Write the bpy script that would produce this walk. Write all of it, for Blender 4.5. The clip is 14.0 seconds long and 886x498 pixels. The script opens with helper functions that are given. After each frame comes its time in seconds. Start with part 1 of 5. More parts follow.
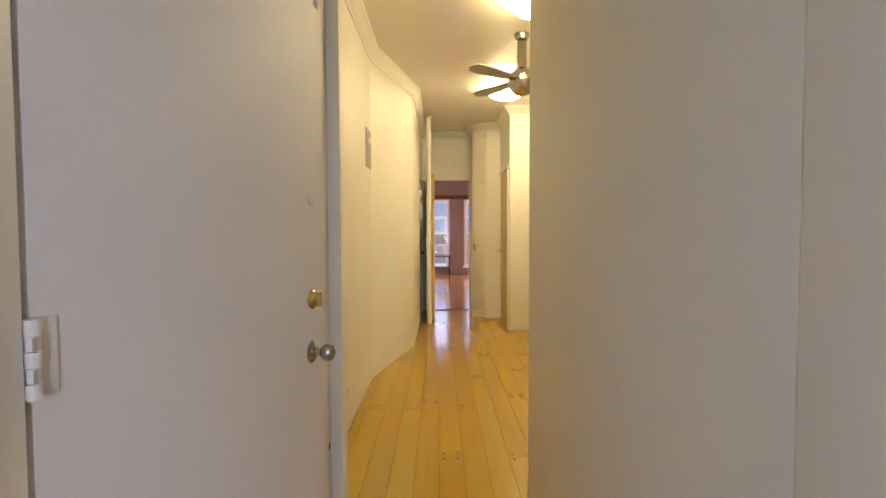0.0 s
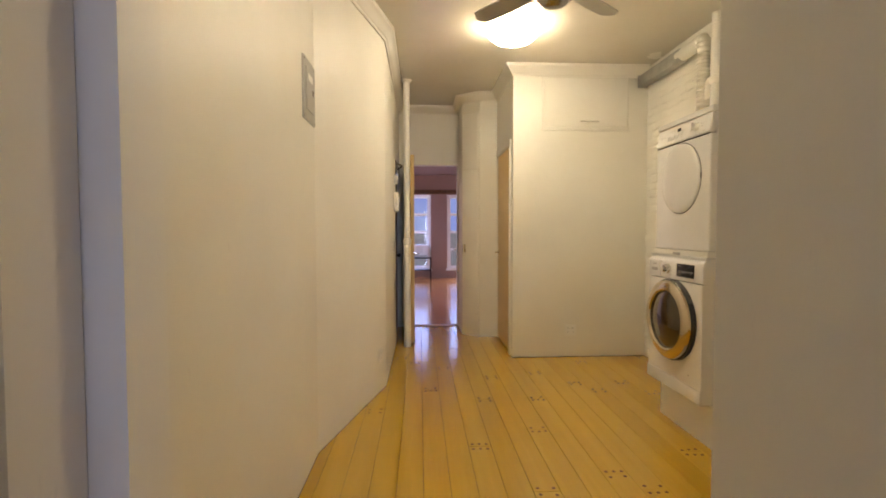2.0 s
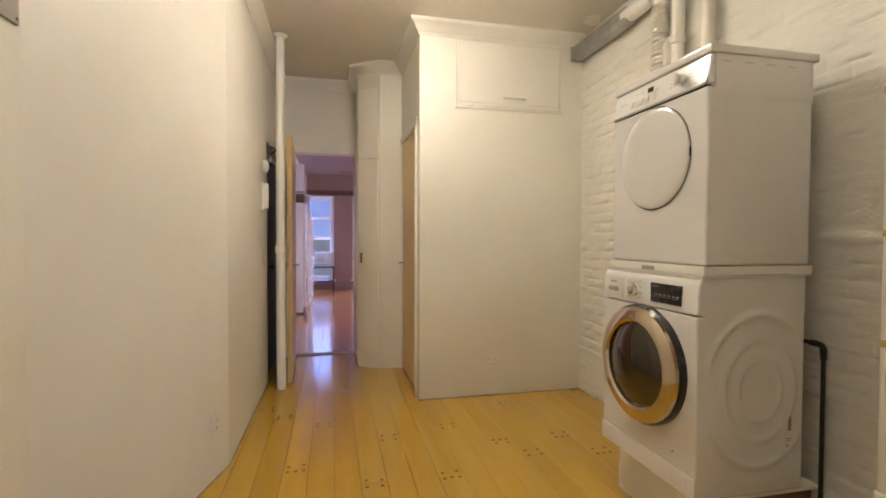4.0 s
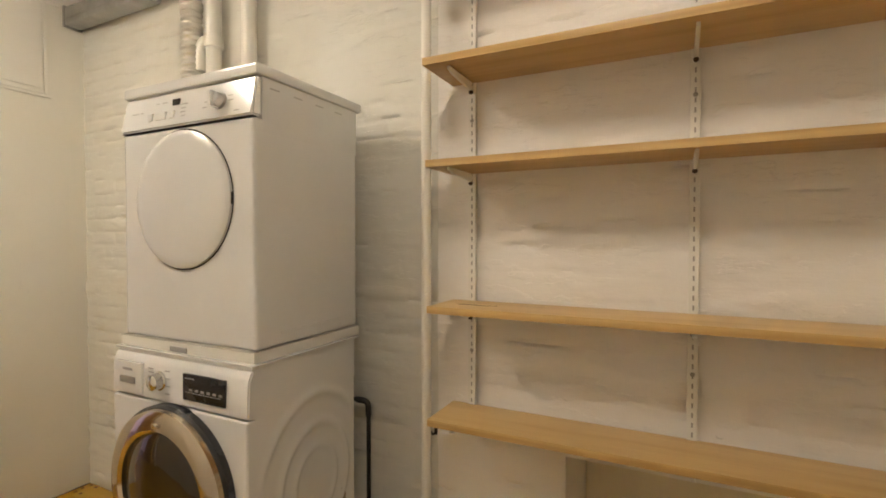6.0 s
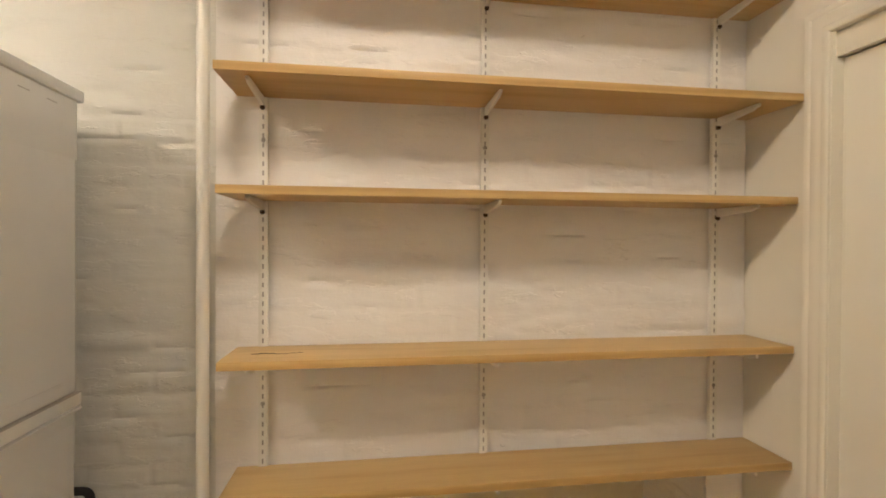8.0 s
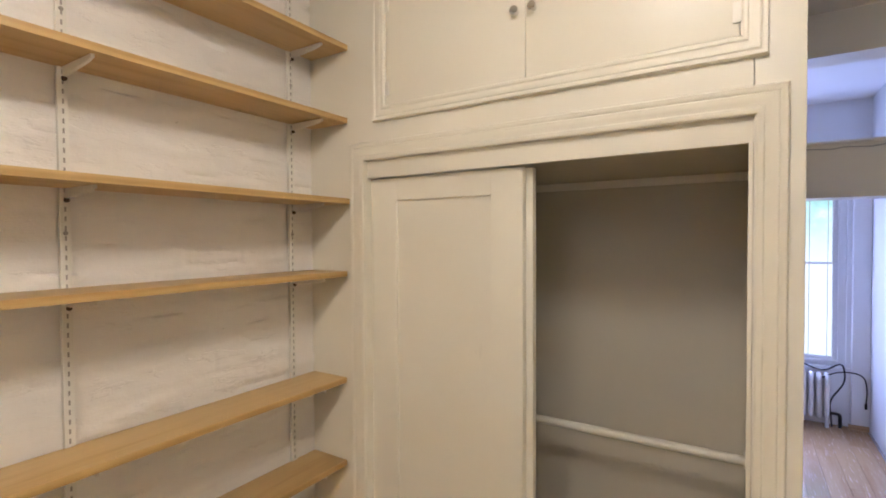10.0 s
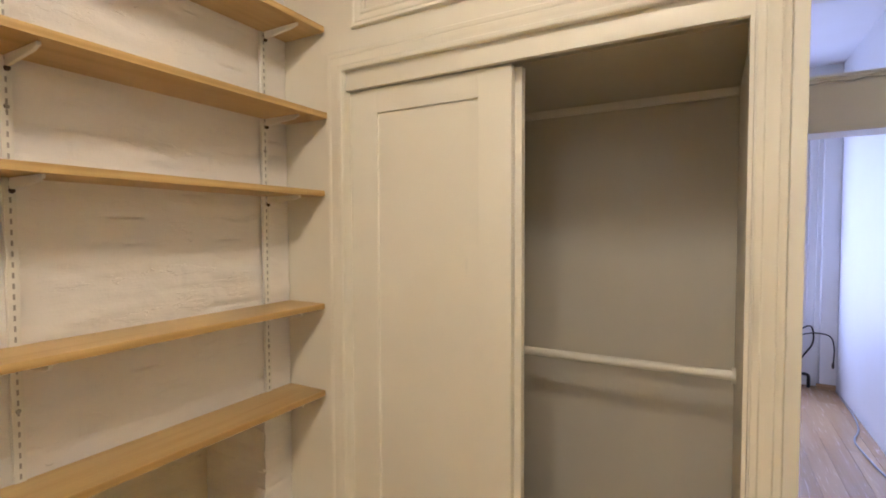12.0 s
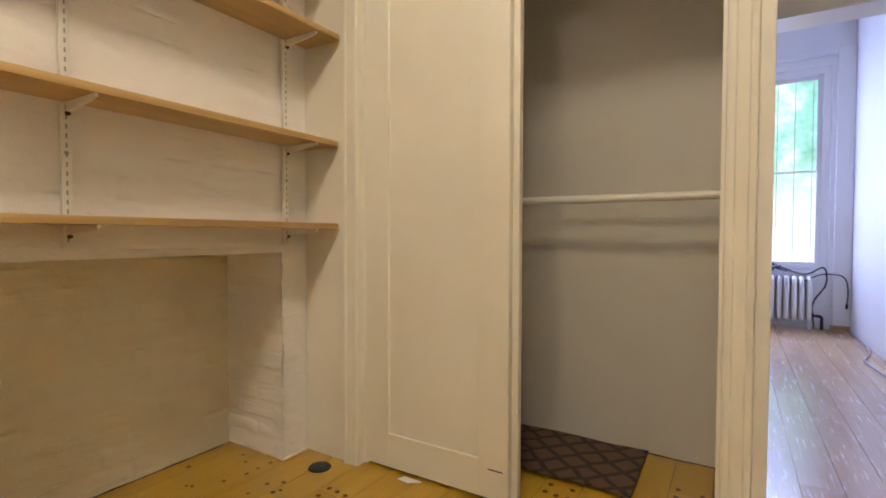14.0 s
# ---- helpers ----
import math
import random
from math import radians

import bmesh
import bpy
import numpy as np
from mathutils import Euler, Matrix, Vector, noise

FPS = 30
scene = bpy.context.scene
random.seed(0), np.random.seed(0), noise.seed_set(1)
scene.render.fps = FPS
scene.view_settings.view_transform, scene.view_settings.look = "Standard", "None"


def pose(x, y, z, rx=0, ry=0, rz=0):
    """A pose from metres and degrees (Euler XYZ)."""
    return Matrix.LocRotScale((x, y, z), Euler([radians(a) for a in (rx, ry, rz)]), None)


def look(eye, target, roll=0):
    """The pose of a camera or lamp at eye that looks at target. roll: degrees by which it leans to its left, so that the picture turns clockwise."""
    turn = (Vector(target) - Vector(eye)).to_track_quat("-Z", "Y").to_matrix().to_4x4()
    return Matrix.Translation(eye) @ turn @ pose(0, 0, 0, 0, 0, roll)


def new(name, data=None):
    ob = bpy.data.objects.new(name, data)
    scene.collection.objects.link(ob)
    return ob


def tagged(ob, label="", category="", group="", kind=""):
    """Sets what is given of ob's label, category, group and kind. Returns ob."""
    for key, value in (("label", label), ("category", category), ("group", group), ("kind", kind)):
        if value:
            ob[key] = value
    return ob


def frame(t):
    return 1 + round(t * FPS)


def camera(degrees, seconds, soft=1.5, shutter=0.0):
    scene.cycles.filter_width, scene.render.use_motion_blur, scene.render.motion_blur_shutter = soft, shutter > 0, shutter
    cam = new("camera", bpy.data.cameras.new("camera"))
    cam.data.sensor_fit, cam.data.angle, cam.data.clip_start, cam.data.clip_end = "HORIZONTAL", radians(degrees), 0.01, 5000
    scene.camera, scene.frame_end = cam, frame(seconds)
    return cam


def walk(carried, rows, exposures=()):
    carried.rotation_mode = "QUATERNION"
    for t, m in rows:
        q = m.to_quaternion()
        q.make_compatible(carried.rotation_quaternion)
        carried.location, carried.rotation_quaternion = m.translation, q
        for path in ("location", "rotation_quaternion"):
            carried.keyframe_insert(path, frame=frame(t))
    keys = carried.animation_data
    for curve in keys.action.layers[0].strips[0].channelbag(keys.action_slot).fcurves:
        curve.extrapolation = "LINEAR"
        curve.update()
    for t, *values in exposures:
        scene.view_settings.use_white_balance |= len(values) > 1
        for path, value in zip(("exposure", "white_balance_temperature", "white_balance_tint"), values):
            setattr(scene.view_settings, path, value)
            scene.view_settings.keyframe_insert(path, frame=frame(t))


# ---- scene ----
cam = camera(85.5, 14.0, soft=1.8)
PATH = [
    (0, (0.159, -0.043, 1.329), (0.17, 1.956, 1.252), -0.2),
    (0.5, (0.13, 0.321, 1.333), (0.142, 2.32, 1.258), -0.2),
    (1, (0.166, 0.733, 1.329), (0.18, 2.731, 1.243), -0.3),
    (1.5, (0.136, 1.12, 1.296), (0.168, 3.118, 1.216), -0.2),
    (2, (0.135, 1.458, 1.289), (0.232, 3.454, 1.212), -0.1),
    (2.2, (0.165, 1.583, 1.26), (0.278, 3.579, 1.187), -0.3),
    (4.3, (0.453, 2.708, 1.275), (1.024, 4.624, 1.242), 0.4),
    (4.5, (0.477, 2.78, 1.315), (1.149, 4.664, 1.292), 0.5),
    (5, (0.554, 2.933, 1.371), (1.569, 4.656, 1.359), 0.4),
    (5.5, (0.675, 3.004, 1.39), (2.11, 4.397, 1.386), 0.1),
    (6, (0.789, 3.028, 1.491), (2.583, 3.909, 1.449), -0.0),
    (6.5, (0.761, 3.095, 1.496), (2.608, 3.862, 1.472), 0.2),
    (7, (0.751, 3.204, 1.492), (2.712, 3.597, 1.463), 0.3),
    (7.5, (0.839, 3.247, 1.504), (2.837, 3.333, 1.465), 0.1),
    (8, (0.816, 3.314, 1.577), (2.795, 3.024, 1.56), 0.3),
    (8.5, (0.734, 3.394, 1.677), (2.53, 2.514, 1.684), 0.4),
    (9, (0.694, 3.481, 1.797), (2.149, 2.109, 1.81), -0.0),
    (9.2, (0.676, 3.51, 1.842), (2.017, 2.026, 1.854), -0.1),
    (11.3, (0.716, 3.532, 1.823), (1.681, 1.782, 1.747), -0.3),
    (11.5, (0.724, 3.517, 1.759), (1.689, 1.767, 1.678), -0.3),
    (12, (0.746, 3.478, 1.569), (1.724, 1.735, 1.49), -0.2),
    (12.5, (0.685, 3.465, 1.369), (1.677, 1.73, 1.293), -0.13),
    (13, (0.637, 3.442, 1.212), (1.632, 1.708, 1.14), -0.07),
    (13.5, (0.617, 3.469, 1.046), (1.618, 1.738, 0.991), 0.09),
    (14, (0.643, 3.574, 0.922), (1.68, 1.865, 0.864), 0.14),
]
SKY_S, WIN_S, SKY_N, WIN_E, LAMP_W = 800.0, 48.0, 7000.0, 85.0, 52.0
# seconds, stops, kelvin, tint: the clip's own drift in exposure and white balance
BALANCE = [(0.0, 0.19, 9500, 0), (0.5, 0.19, 9700, -1), (1.0, 0.03, 9400, 0), (1.5, -0.09, 8500, 3), (2.0, -0.16, 7200, 7), (4.5, -0.10, 6250, 10), (5.0, -0.10, 6300, 10),
           (6.0, -0.10, 6250, 10), (8.0, 0.08, 6200, 12), (9.0, 0.0, 5750, 13), (12.5, 0.16, 6200, 12), (14.0, 0.22, 6350, 11)]
walk(cam, [(t, look(eye, target, roll)) for t, eye, target, roll in PATH], BALANCE)

# ---------------------------------------------------------------- light
world = bpy.data.worlds.new("world")
scene.world = world
world.use_nodes = True
wn = world.node_tree.nodes
sky = wn.new("ShaderNodeTexSky")
sky.sky_type = "NISHITA"
sky.sun_disc = False
sky.sun_elevation = radians(48)
sky.sun_rotation = radians(95)
wn["Background"].inputs["Strength"].default_value = 0.12
world.node_tree.links.new(sky.outputs[0], wn["Background"].inputs[0])


def area_lamp(name, eye, target, w, h, watts, colour):
    data = bpy.data.lights.new(name, "AREA")
    data.shape, data.size, data.size_y, data.energy, data.color = "RECTANGLE", w, h, watts, colour
    ob = new(name, data)
    ob.matrix_world = look(eye, target)
    return ob


sun_data = bpy.data.lights.new("sun", "SUN")
sun_data.energy, sun_data.angle, sun_data.color = 2.0, radians(0.6), (1.0, 0.95, 0.88)
new("sun", sun_data).matrix_world = look((30, 3, 33), (0, 0, 0))
area_lamp("sky_light_south", (0.3, -7.4, 5.6), (0.3, -2.5, 1.4), 6.0, 3.0, SKY_S, (0.45, 0.53, 1.0))
area_lamp("window_light_south", (0.65, -2.47, 1.55), (0.30, 0.0, 1.45), 0.36, 1.85, WIN_S, (0.46, 0.54, 1.0))
area_lamp("sky_light_north", (0.6, 19.4, 5.6), (0.6, 14.5, 1.3), 7.0, 3.2, SKY_N, (0.42, 0.48, 1.0))
area_lamp("window_light_east", (3.13, 10.8, 1.5), (0.0, 11.0, 1.3), 2.4, 1.5, WIN_E, (0.86, 0.70, 0.95))

# ---------------------------------------------------------------- materials


def nodes_of(name):
    m = bpy.data.materials.new(name)
    m.use_nodes = True
    nt = m.node_tree
    return m, nt, nt.nodes["Principled BSDF"]


def link(nt, a, b):
    nt.links.new(a, b)


def coords(nt, scale=(1, 1, 1), kind="Object"):
    tc = nt.nodes.new("ShaderNodeTexCoord")
    mp = nt.nodes.new("ShaderNodeMapping")
    mp.inputs["Scale"].default_value = scale
    link(nt, tc.outputs[kind], mp.inputs[0])
    return mp.outputs[0]


def noise_tex(nt, vec, scale, detail=4.0, rough=0.55):
    n = nt.nodes.new("ShaderNodeTexNoise")
    n.inputs["Scale"].default_value = scale
    n.inputs["Detail"].default_value = detail
    n.inputs["Roughness"].default_value = rough
    link(nt, vec, n.inputs["Vector"])
    return n.outputs["Fac"]


def ramp(nt, fac, stops):
    r = nt.nodes.new("ShaderNodeValToRGB")
    el = r.color_ramp.elements
    while len(el) < len(stops):
        el.new(0.5)
    for e, (p, c) in zip(el, stops):
        e.position, e.color = p, (*c, 1.0)
    link(nt, fac, r.inputs[0])
    return r.outputs[0]


def mix(nt, fac, a, b, blend="MIX"):
    n = nt.nodes.new("ShaderNodeMix")
    n.data_type, n.blend_type = "RGBA", blend
    for sock, v in ((n.inputs[0], fac), (n.inputs[6], a), (n.inputs[7], b)):
        if isinstance(v, (int, float)):
            sock.default_value = v
        elif isinstance(v, tuple):
            sock.default_value = (*v, 1.0)
        else:
            link(nt, v, sock)
    return n.outputs[2]


def bump(nt, bsdf, height, strength, dist=0.01):
    b = nt.nodes.new("ShaderNodeBump")
    b.inputs["Strength"].default_value = strength
    b.inputs["Distance"].default_value = dist
    link(nt, height, b.inputs["Height"])
    link(nt, b.outputs[0], bsdf.inputs["Normal"])


def gloss(nt, bsdf, fac, lo, hi):
    r = nt.nodes.new("ShaderNodeMapRange")
    r.inputs["To Min"].default_value, r.inputs["To Max"].default_value = lo, hi
    link(nt, fac, r.inputs["Value"])
    link(nt, r.outputs[0], bsdf.inputs["Roughness"])


def paint(name, col, rough=0.5, grain=60.0, depth=0.12, stain=0.06, coat=0.0):
    """Rolled wall or joinery paint: faint mottling, roller grain, scuffs."""
    m, nt, b = nodes_of(name)
    v = coords(nt)
    big = noise_tex(nt, v, 1.3, 5)
    fine = noise_tex(nt, v, grain, 3)
    dark = tuple(c * (1 - stain) * k for c, k in zip(col, (1.0, 0.985, 0.95)))
    lite = tuple(min(1, c * (1 + stain * 0.4)) for c in col)
    c = ramp(nt, big, [(0.3, dark), (0.7, lite)])
    scuff = noise_tex(nt, coords(nt, (3.0, 3.0, 1.2)), 5.0, 8, 0.7)
    mask = ramp(nt, scuff, [(0.66, (0, 0, 0)), (0.8, (1, 1, 1))])
    c2 = mix(nt, mask, c, tuple(x * 0.86 for x in col))
    link(nt, c2, b.inputs["Base Color"])
    gloss(nt, b, big, rough - 0.06, rough + 0.08)
    bump(nt, b, fine, depth, 0.002)
    b.inputs["Coat Weight"].default_value = coat
    return m


def wood(name, lo, mid, hi, axis=1, scale=1.0, rough=0.35, coat=0.0, vary=0.12):
    """Straight-grained timber, the grain running along one axis."""
    m, nt, b = nodes_of(name)
    st = [9.0 * scale] * 3
    st[axis] = 0.55 * scale
    info = nt.nodes.new("ShaderNodeObjectInfo")
    tc = nt.nodes.new("ShaderNodeTexCoord")
    sh = nt.nodes.new("ShaderNodeVectorMath")
    sh.operation = "MULTIPLY_ADD"
    cb = nt.nodes.new("ShaderNodeCombineXYZ")
    for i in range(3):
        link(nt, info.outputs["Random"], cb.inputs[i])
    link(nt, cb.outputs[0], sh.inputs[0])
    sh.inputs[1].default_value = (17.0, 31.0, 23.0)
    link(nt, tc.outputs["Object"], sh.inputs[2])
    mp = nt.nodes.new("ShaderNodeMapping")
    mp.inputs["Scale"].default_value = st
    link(nt, sh.outputs[0], mp.inputs[0])
    w = nt.nodes.new("ShaderNodeTexWave")
    w.wave_type, w.bands_direction = "RINGS", "XYZ"[axis]
    w.inputs["Scale"].default_value = 0.9
    w.inputs["Distortion"].default_value = 4.5
    w.inputs["Detail"].default_value = 3.0
    w.inputs["Detail Scale"].default_value = 1.4
    link(nt, mp.outputs[0], w.inputs["Vector"])
    g = noise_tex(nt, mp.outputs[0], 9.0, 6, 0.65)
    c = ramp(nt, w.outputs["Fac"], [(0.1, lo), (0.5, mid), (0.95, hi)])
    c = mix(nt, 0.35, c, ramp(nt, g, [(0.3, lo), (0.65, hi)]))
    tone = nt.nodes.new("ShaderNodeMapRange")
    tone.inputs["To Min"].default_value, tone.inputs["To Max"].default_value = 1 - vary, 1 + vary * 0.6
    link(nt, info.outputs["Random"], tone.inputs["Value"])
    hsv = nt.nodes.new("ShaderNodeHueSaturation")
    link(nt, tone.outputs[0], hsv.inputs["Value"])
    link(nt, c, hsv.inputs["Color"])
    link(nt, hsv.outputs[0], b.inputs["Base Color"])
    gloss(nt, b, g, rough - 0.07, rough + 0.1)
    bump(nt, b, g, 0.08, 0.002)
    b.inputs["Coat Weight"].default_value = coat
    b.inputs["Coat Roughness"].default_value = 0.12
    return m


def plain(name, col, rough=0.4, metal=0.0, grain=120.0, depth=0.03, vary=0.05, coat=0.0):
    """Small moulded or metal parts: near-even colour with slight wear."""
    m, nt, b = nodes_of(name)
    v = coords(nt)
    n = noise_tex(nt, v, 7.0, 6, 0.6)
    link(nt, ramp(nt, n, [(0.3, tuple(c * (1 - vary) for c in col)), (0.7, tuple(min(1, c * (1 + vary)) for c in col))]), b.inputs["Base Color"])
    b.inputs["Metallic"].default_value = metal
    gloss(nt, b, n, max(0.02, rough - 0.06), rough + 0.08)
    bump(nt, b, noise_tex(nt, v, grain, 2), depth, 0.001)
    b.inputs["Coat Weight"].default_value = coat
    return m


def glow(name, col, strength):
    m, nt, b = nodes_of(name)
    b.inputs["Base Color"].default_value = (*col, 1)
    b.inputs["Emission Color"].default_value = (*col, 1)
    b.inputs["Emission Strength"].default_value = strength
    return m


def glass(name, tint=(1, 1, 1), rough=0.0):
    m, nt, b = nodes_of(name)
    b.inputs["Base Color"].default_value = (*tint, 1)
    b.inputs["Roughness"].default_value = rough
    b.inputs["Transmission Weight"].default_value = 1.0
    b.inputs["IOR"].default_value = 1.45
    return m


WALL = paint("wall_paint", (0.80, 0.78, 0.71), 0.42, 45, 0.15, 0.05)
CREAM = paint("cream_joinery_paint", (0.815, 0.785, 0.695), 0.36, 80, 0.08, 0.05)
TRIM = paint("trim_paint", (0.82, 0.80, 0.74), 0.34, 80, 0.08, 0.04)
CEILING = paint("ceiling_paint", (0.76, 0.72, 0.62), 0.24, 40, 0.08, 0.04, 0.25)


def brick_paint(name, low, mid, high):
    """Thick old paint over brick: faint soiling, brush drag along the courses, small chips."""
    m, nt, b = nodes_of(name)
    v = coords(nt)
    soil = noise_tex(nt, v, 2.4, 6, 0.6)
    base = ramp(nt, soil, [(0.28, low), (0.55, mid), (0.85, high)])
    chip = ramp(nt, noise_tex(nt, coords(nt, (1.0, 1.0, 2.4)), 21.0, 4, 0.6), [(0.74, (0, 0, 0)), (0.77, (1, 1, 1))])
    link(nt, mix(nt, chip, base, tuple(x * 0.72 for x in low)), b.inputs["Base Color"])
    gloss(nt, b, soil, 0.30, 0.46)
    drag = noise_tex(nt, coords(nt, (1.0, 0.35, 2.2)), 42.0, 4, 0.6)
    pits = noise_tex(nt, v, 120.0, 2, 0.5)
    ledge = ramp(nt, noise_tex(nt, coords(nt, (1.0, 3.4, 12.0)), 1.9, 7, 0.62), [(0.555, (0, 0, 0)), (0.585, (1, 1, 1))])
    bump(nt, b, mix(nt, 0.42, mix(nt, 0.35, drag, pits), ledge), 0.6, 0.0045)
    return m


BRICK = brick_paint("painted_brick_white", (0.80, 0.765, 0.72), (0.845, 0.815, 0.775), (0.86, 0.835, 0.80))
# recess back: the shelf's shadow and yellow floor bounce are put into the colour
BRICK_SHADE = brick_paint("painted_brick_recess_shade", (0.64, 0.56, 0.40), (0.73, 0.66, 0.50), (0.77, 0.71, 0.57))
BRICK_E = brick_paint("painted_brick_cream", (0.68, 0.655, 0.585), (0.725, 0.705, 0.64), (0.75, 0.73, 0.67))
COOL = paint("room_paint", (0.80, 0.80, 0.80), 0.45, 45, 0.15, 0.04)
DOORW = paint("door_paint", (0.78, 0.76, 0.75), 0.5, 70, 0.10, 0.03)
PINE = wood("floor_pine", (0.435, 0.242, 0.012), (0.475, 0.278, 0.016), (0.51, 0.307, 0.022), 1, 0.7, 0.15, 0.45, 0.045)
LAMIN = wood("floor_laminate", (0.36, 0.20, 0.085), (0.44, 0.26, 0.12), (0.50, 0.32, 0.16), 1, 1.2, 0.24, 0.3, 0.05)
SHELFW = wood("shelf_pine", (0.45, 0.28, 0.09), (0.54, 0.35, 0.13), (0.60, 0.41, 0.17), 1, 1.5, 0.42, 0.1)
OAK = wood("oak_veneer", (0.55, 0.37, 0.13), (0.65, 0.46, 0.19), (0.71, 0.52, 0.24), 2, 1.2, 0.38)
BROWN = wood("dark_brown_wood", (0.07, 0.035, 0.016), (0.11, 0.055, 0.026), (0.15, 0.075, 0.036), 2, 1.2, 0.35)
ENAMEL = plain("white_enamel", (0.74, 0.735, 0.72), 0.15, 0, 200, 0.02, 0.02, 0.6)
PLASTIC = plain("white_plastic", (0.78, 0.76, 0.70), 0.35, 0, 150, 0.03, 0.03)
STEEL = plain("brushed_steel", (0.40, 0.38, 0.35), 0.24, 1.0, 300, 0.06, 0.08)
GALV = plain("galvanised_sheet", (0.42, 0.42, 0.41), 0.38, 0.9, 60, 0.1, 0.2)
CHROME = plain("chrome", (0.75, 0.74, 0.72), 0.1, 1.0, 200, 0.01, 0.03)
BRASS = plain("brass", (0.50, 0.36, 0.15), 0.25, 1.0, 200, 0.03, 0.15)
BLACK = plain("black_plastic", (0.015, 0.015, 0.017), 0.25, 0, 200, 0.02, 0.2)
IRON = plain("black_iron", (0.03, 0.027, 0.025), 0.5, 0.3, 90, 0.2, 0.3)
RUST = plain("browned_steel", (0.055, 0.035, 0.022), 0.5, 0.5, 90, 0.2, 0.3)
DARK = plain("dark_gap", (0.02, 0.017, 0.013), 0.9)
PLUG = plain("screw_plug", (0.13, 0.055, 0.010), 0.2)
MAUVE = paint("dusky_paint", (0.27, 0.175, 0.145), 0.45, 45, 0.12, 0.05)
OAKD = wood("worn_oak", (0.16, 0.08, 0.03), (0.24, 0.12, 0.05), (0.30, 0.16, 0.07), 0, 1.2, 0.4)
GLASS = glass("window_glass")
DARKGLASS = plain("smoked_glass", (0.022, 0.013, 0.006), 0.04, 0, 200, 0.0, 0.1, 0.6)
DARKGLASS.node_tree.nodes["Principled BSDF"].inputs["Transmission Weight"].default_value = 0.12
STEELD = plain("drum_steel", (0.10, 0.095, 0.09), 0.4, 0.9)
GREY = plain("grey_plastic", (0.30, 0.29, 0.28), 0.4)
GREYP = plain("grey_print", (0.38, 0.37, 0.35), 0.5)
BROWNP = plain("brown_print", (0.25, 0.19, 0.13), 0.6)
GREYM = plain("grey_painted_metal", (0.40, 0.39, 0.36), 0.4, 0.2, 90, 0.05, 0.08)
# flat grey that stands for the shade in narrow gaps and joints
SHADE = plain("gap_shade_grey", (0.45, 0.42, 0.37), 0.5)
FOIL = plain("aluminium_foil", (0.78, 0.76, 0.72), 0.34, 1.0, 45, 0.5, 0.12)
NAVY = plain("dark_blue_cable", (0.02, 0.03, 0.09), 0.4)
STONE = plain("pale_stone", (0.42, 0.40, 0.38), 0.8, 0, 20, 0.3, 0.15)


def view_height(nt, lo, hi, a, b_):
    """A value that changes with height over a distant view."""
    tc = nt.nodes.new("ShaderNodeTexCoord")
    sx = nt.nodes.new("ShaderNodeSeparateXYZ")
    link(nt, tc.outputs["Object"], sx.inputs[0])
    rise = nt.nodes.new("ShaderNodeMapRange")
    for key, val in (("From Min", lo), ("From Max", hi), ("To Min", a), ("To Max", b_)):
        rise.inputs[key].default_value = val
    link(nt, sx.outputs["Z"], rise.inputs["Value"])
    return rise.outputs[0]


GARDEN, nt, b = nodes_of("garden_view")
b.inputs["Base Color"].default_value = (0, 0, 0, 1)
b.inputs["Roughness"].default_value = 1.0
leaves = ramp(nt, noise_tex(nt, coords(nt), 0.9, 7, 0.65), [(0.34, (0.16, 0.50, 0.34)), (0.50, (0.36, 0.74, 0.66)), (0.64, (0.86, 1.0, 1.0))])
link(nt, mix(nt, view_height(nt, 1.2, 3.4, 0.0, 1.0), (0.92, 0.97, 1.0), leaves), b.inputs["Emission Color"])
b.inputs["Emission Strength"].default_value = 1.25
STREET, nt, b = nodes_of("street_view")
b.inputs["Base Color"].default_value = (0, 0, 0, 1)
b.inputs["Roughness"].default_value = 1.0
link(nt, ramp(nt, noise_tex(nt, coords(nt, (1, 1, 1)), 0.35, 5, 0.6), [(0.3, (0.24, 0.34, 0.95)), (0.7, (0.42, 0.52, 1.0))]), b.inputs["Emission Color"])
link(nt, view_height(nt, 3.6, 5.4, 0.85, 5.5), b.inputs["Emission Strength"])
PINE_FAR = wood("floor_pine_far", (0.36, 0.12, 0.012), (0.44, 0.16, 0.018), (0.50, 0.20, 0.028), 1, 0.7, 0.13, 0.7, 0.05)
LAMP = glow("lamp_glass", (1.0, 0.87, 0.70), LAMP_W)
LAMP_B = glow("lamp_glass_near", (1.0, 0.87, 0.70), LAMP_W * 0.66)
# wardrobe interior: the header's shade is put into this darker paint colour
CLOSET_SHADE = paint("wardrobe_shade_paint", (0.58, 0.555, 0.50), 0.5, 45, 0.15, 0.05)
SLOT = plain("slot_grey", (0.34, 0.32, 0.29), 0.7)
FAINT = plain("rubbed_paint", (0.58, 0.55, 0.49), 0.5)
# chrome ring; part of the yellow floor's reflection is put into its warm colour
RING = plain("door_ring_floor_tint", (0.62, 0.54, 0.42), 0.09, 1.0, 200, 0.01, 0.04)

# ---------------------------------------------------------------- mesh helpers


def smooth(me, angle=40):
    for p in me.polygons:
        p.use_smooth = True
    me.set_sharp_from_angle(angle=radians(angle))


def part(name, bm, material, parent=None, label="", soft=True):
    me = bpy.data.meshes.new(name)
    bm.normal_update()
    bm.to_mesh(me)
    bm.free()
    me.materials.append(material)
    if soft:
        smooth(me)
    ob = new(name, me)
    if parent is not None:
        ob.parent = parent
    if label:
        ob["label"] = label
    return ob


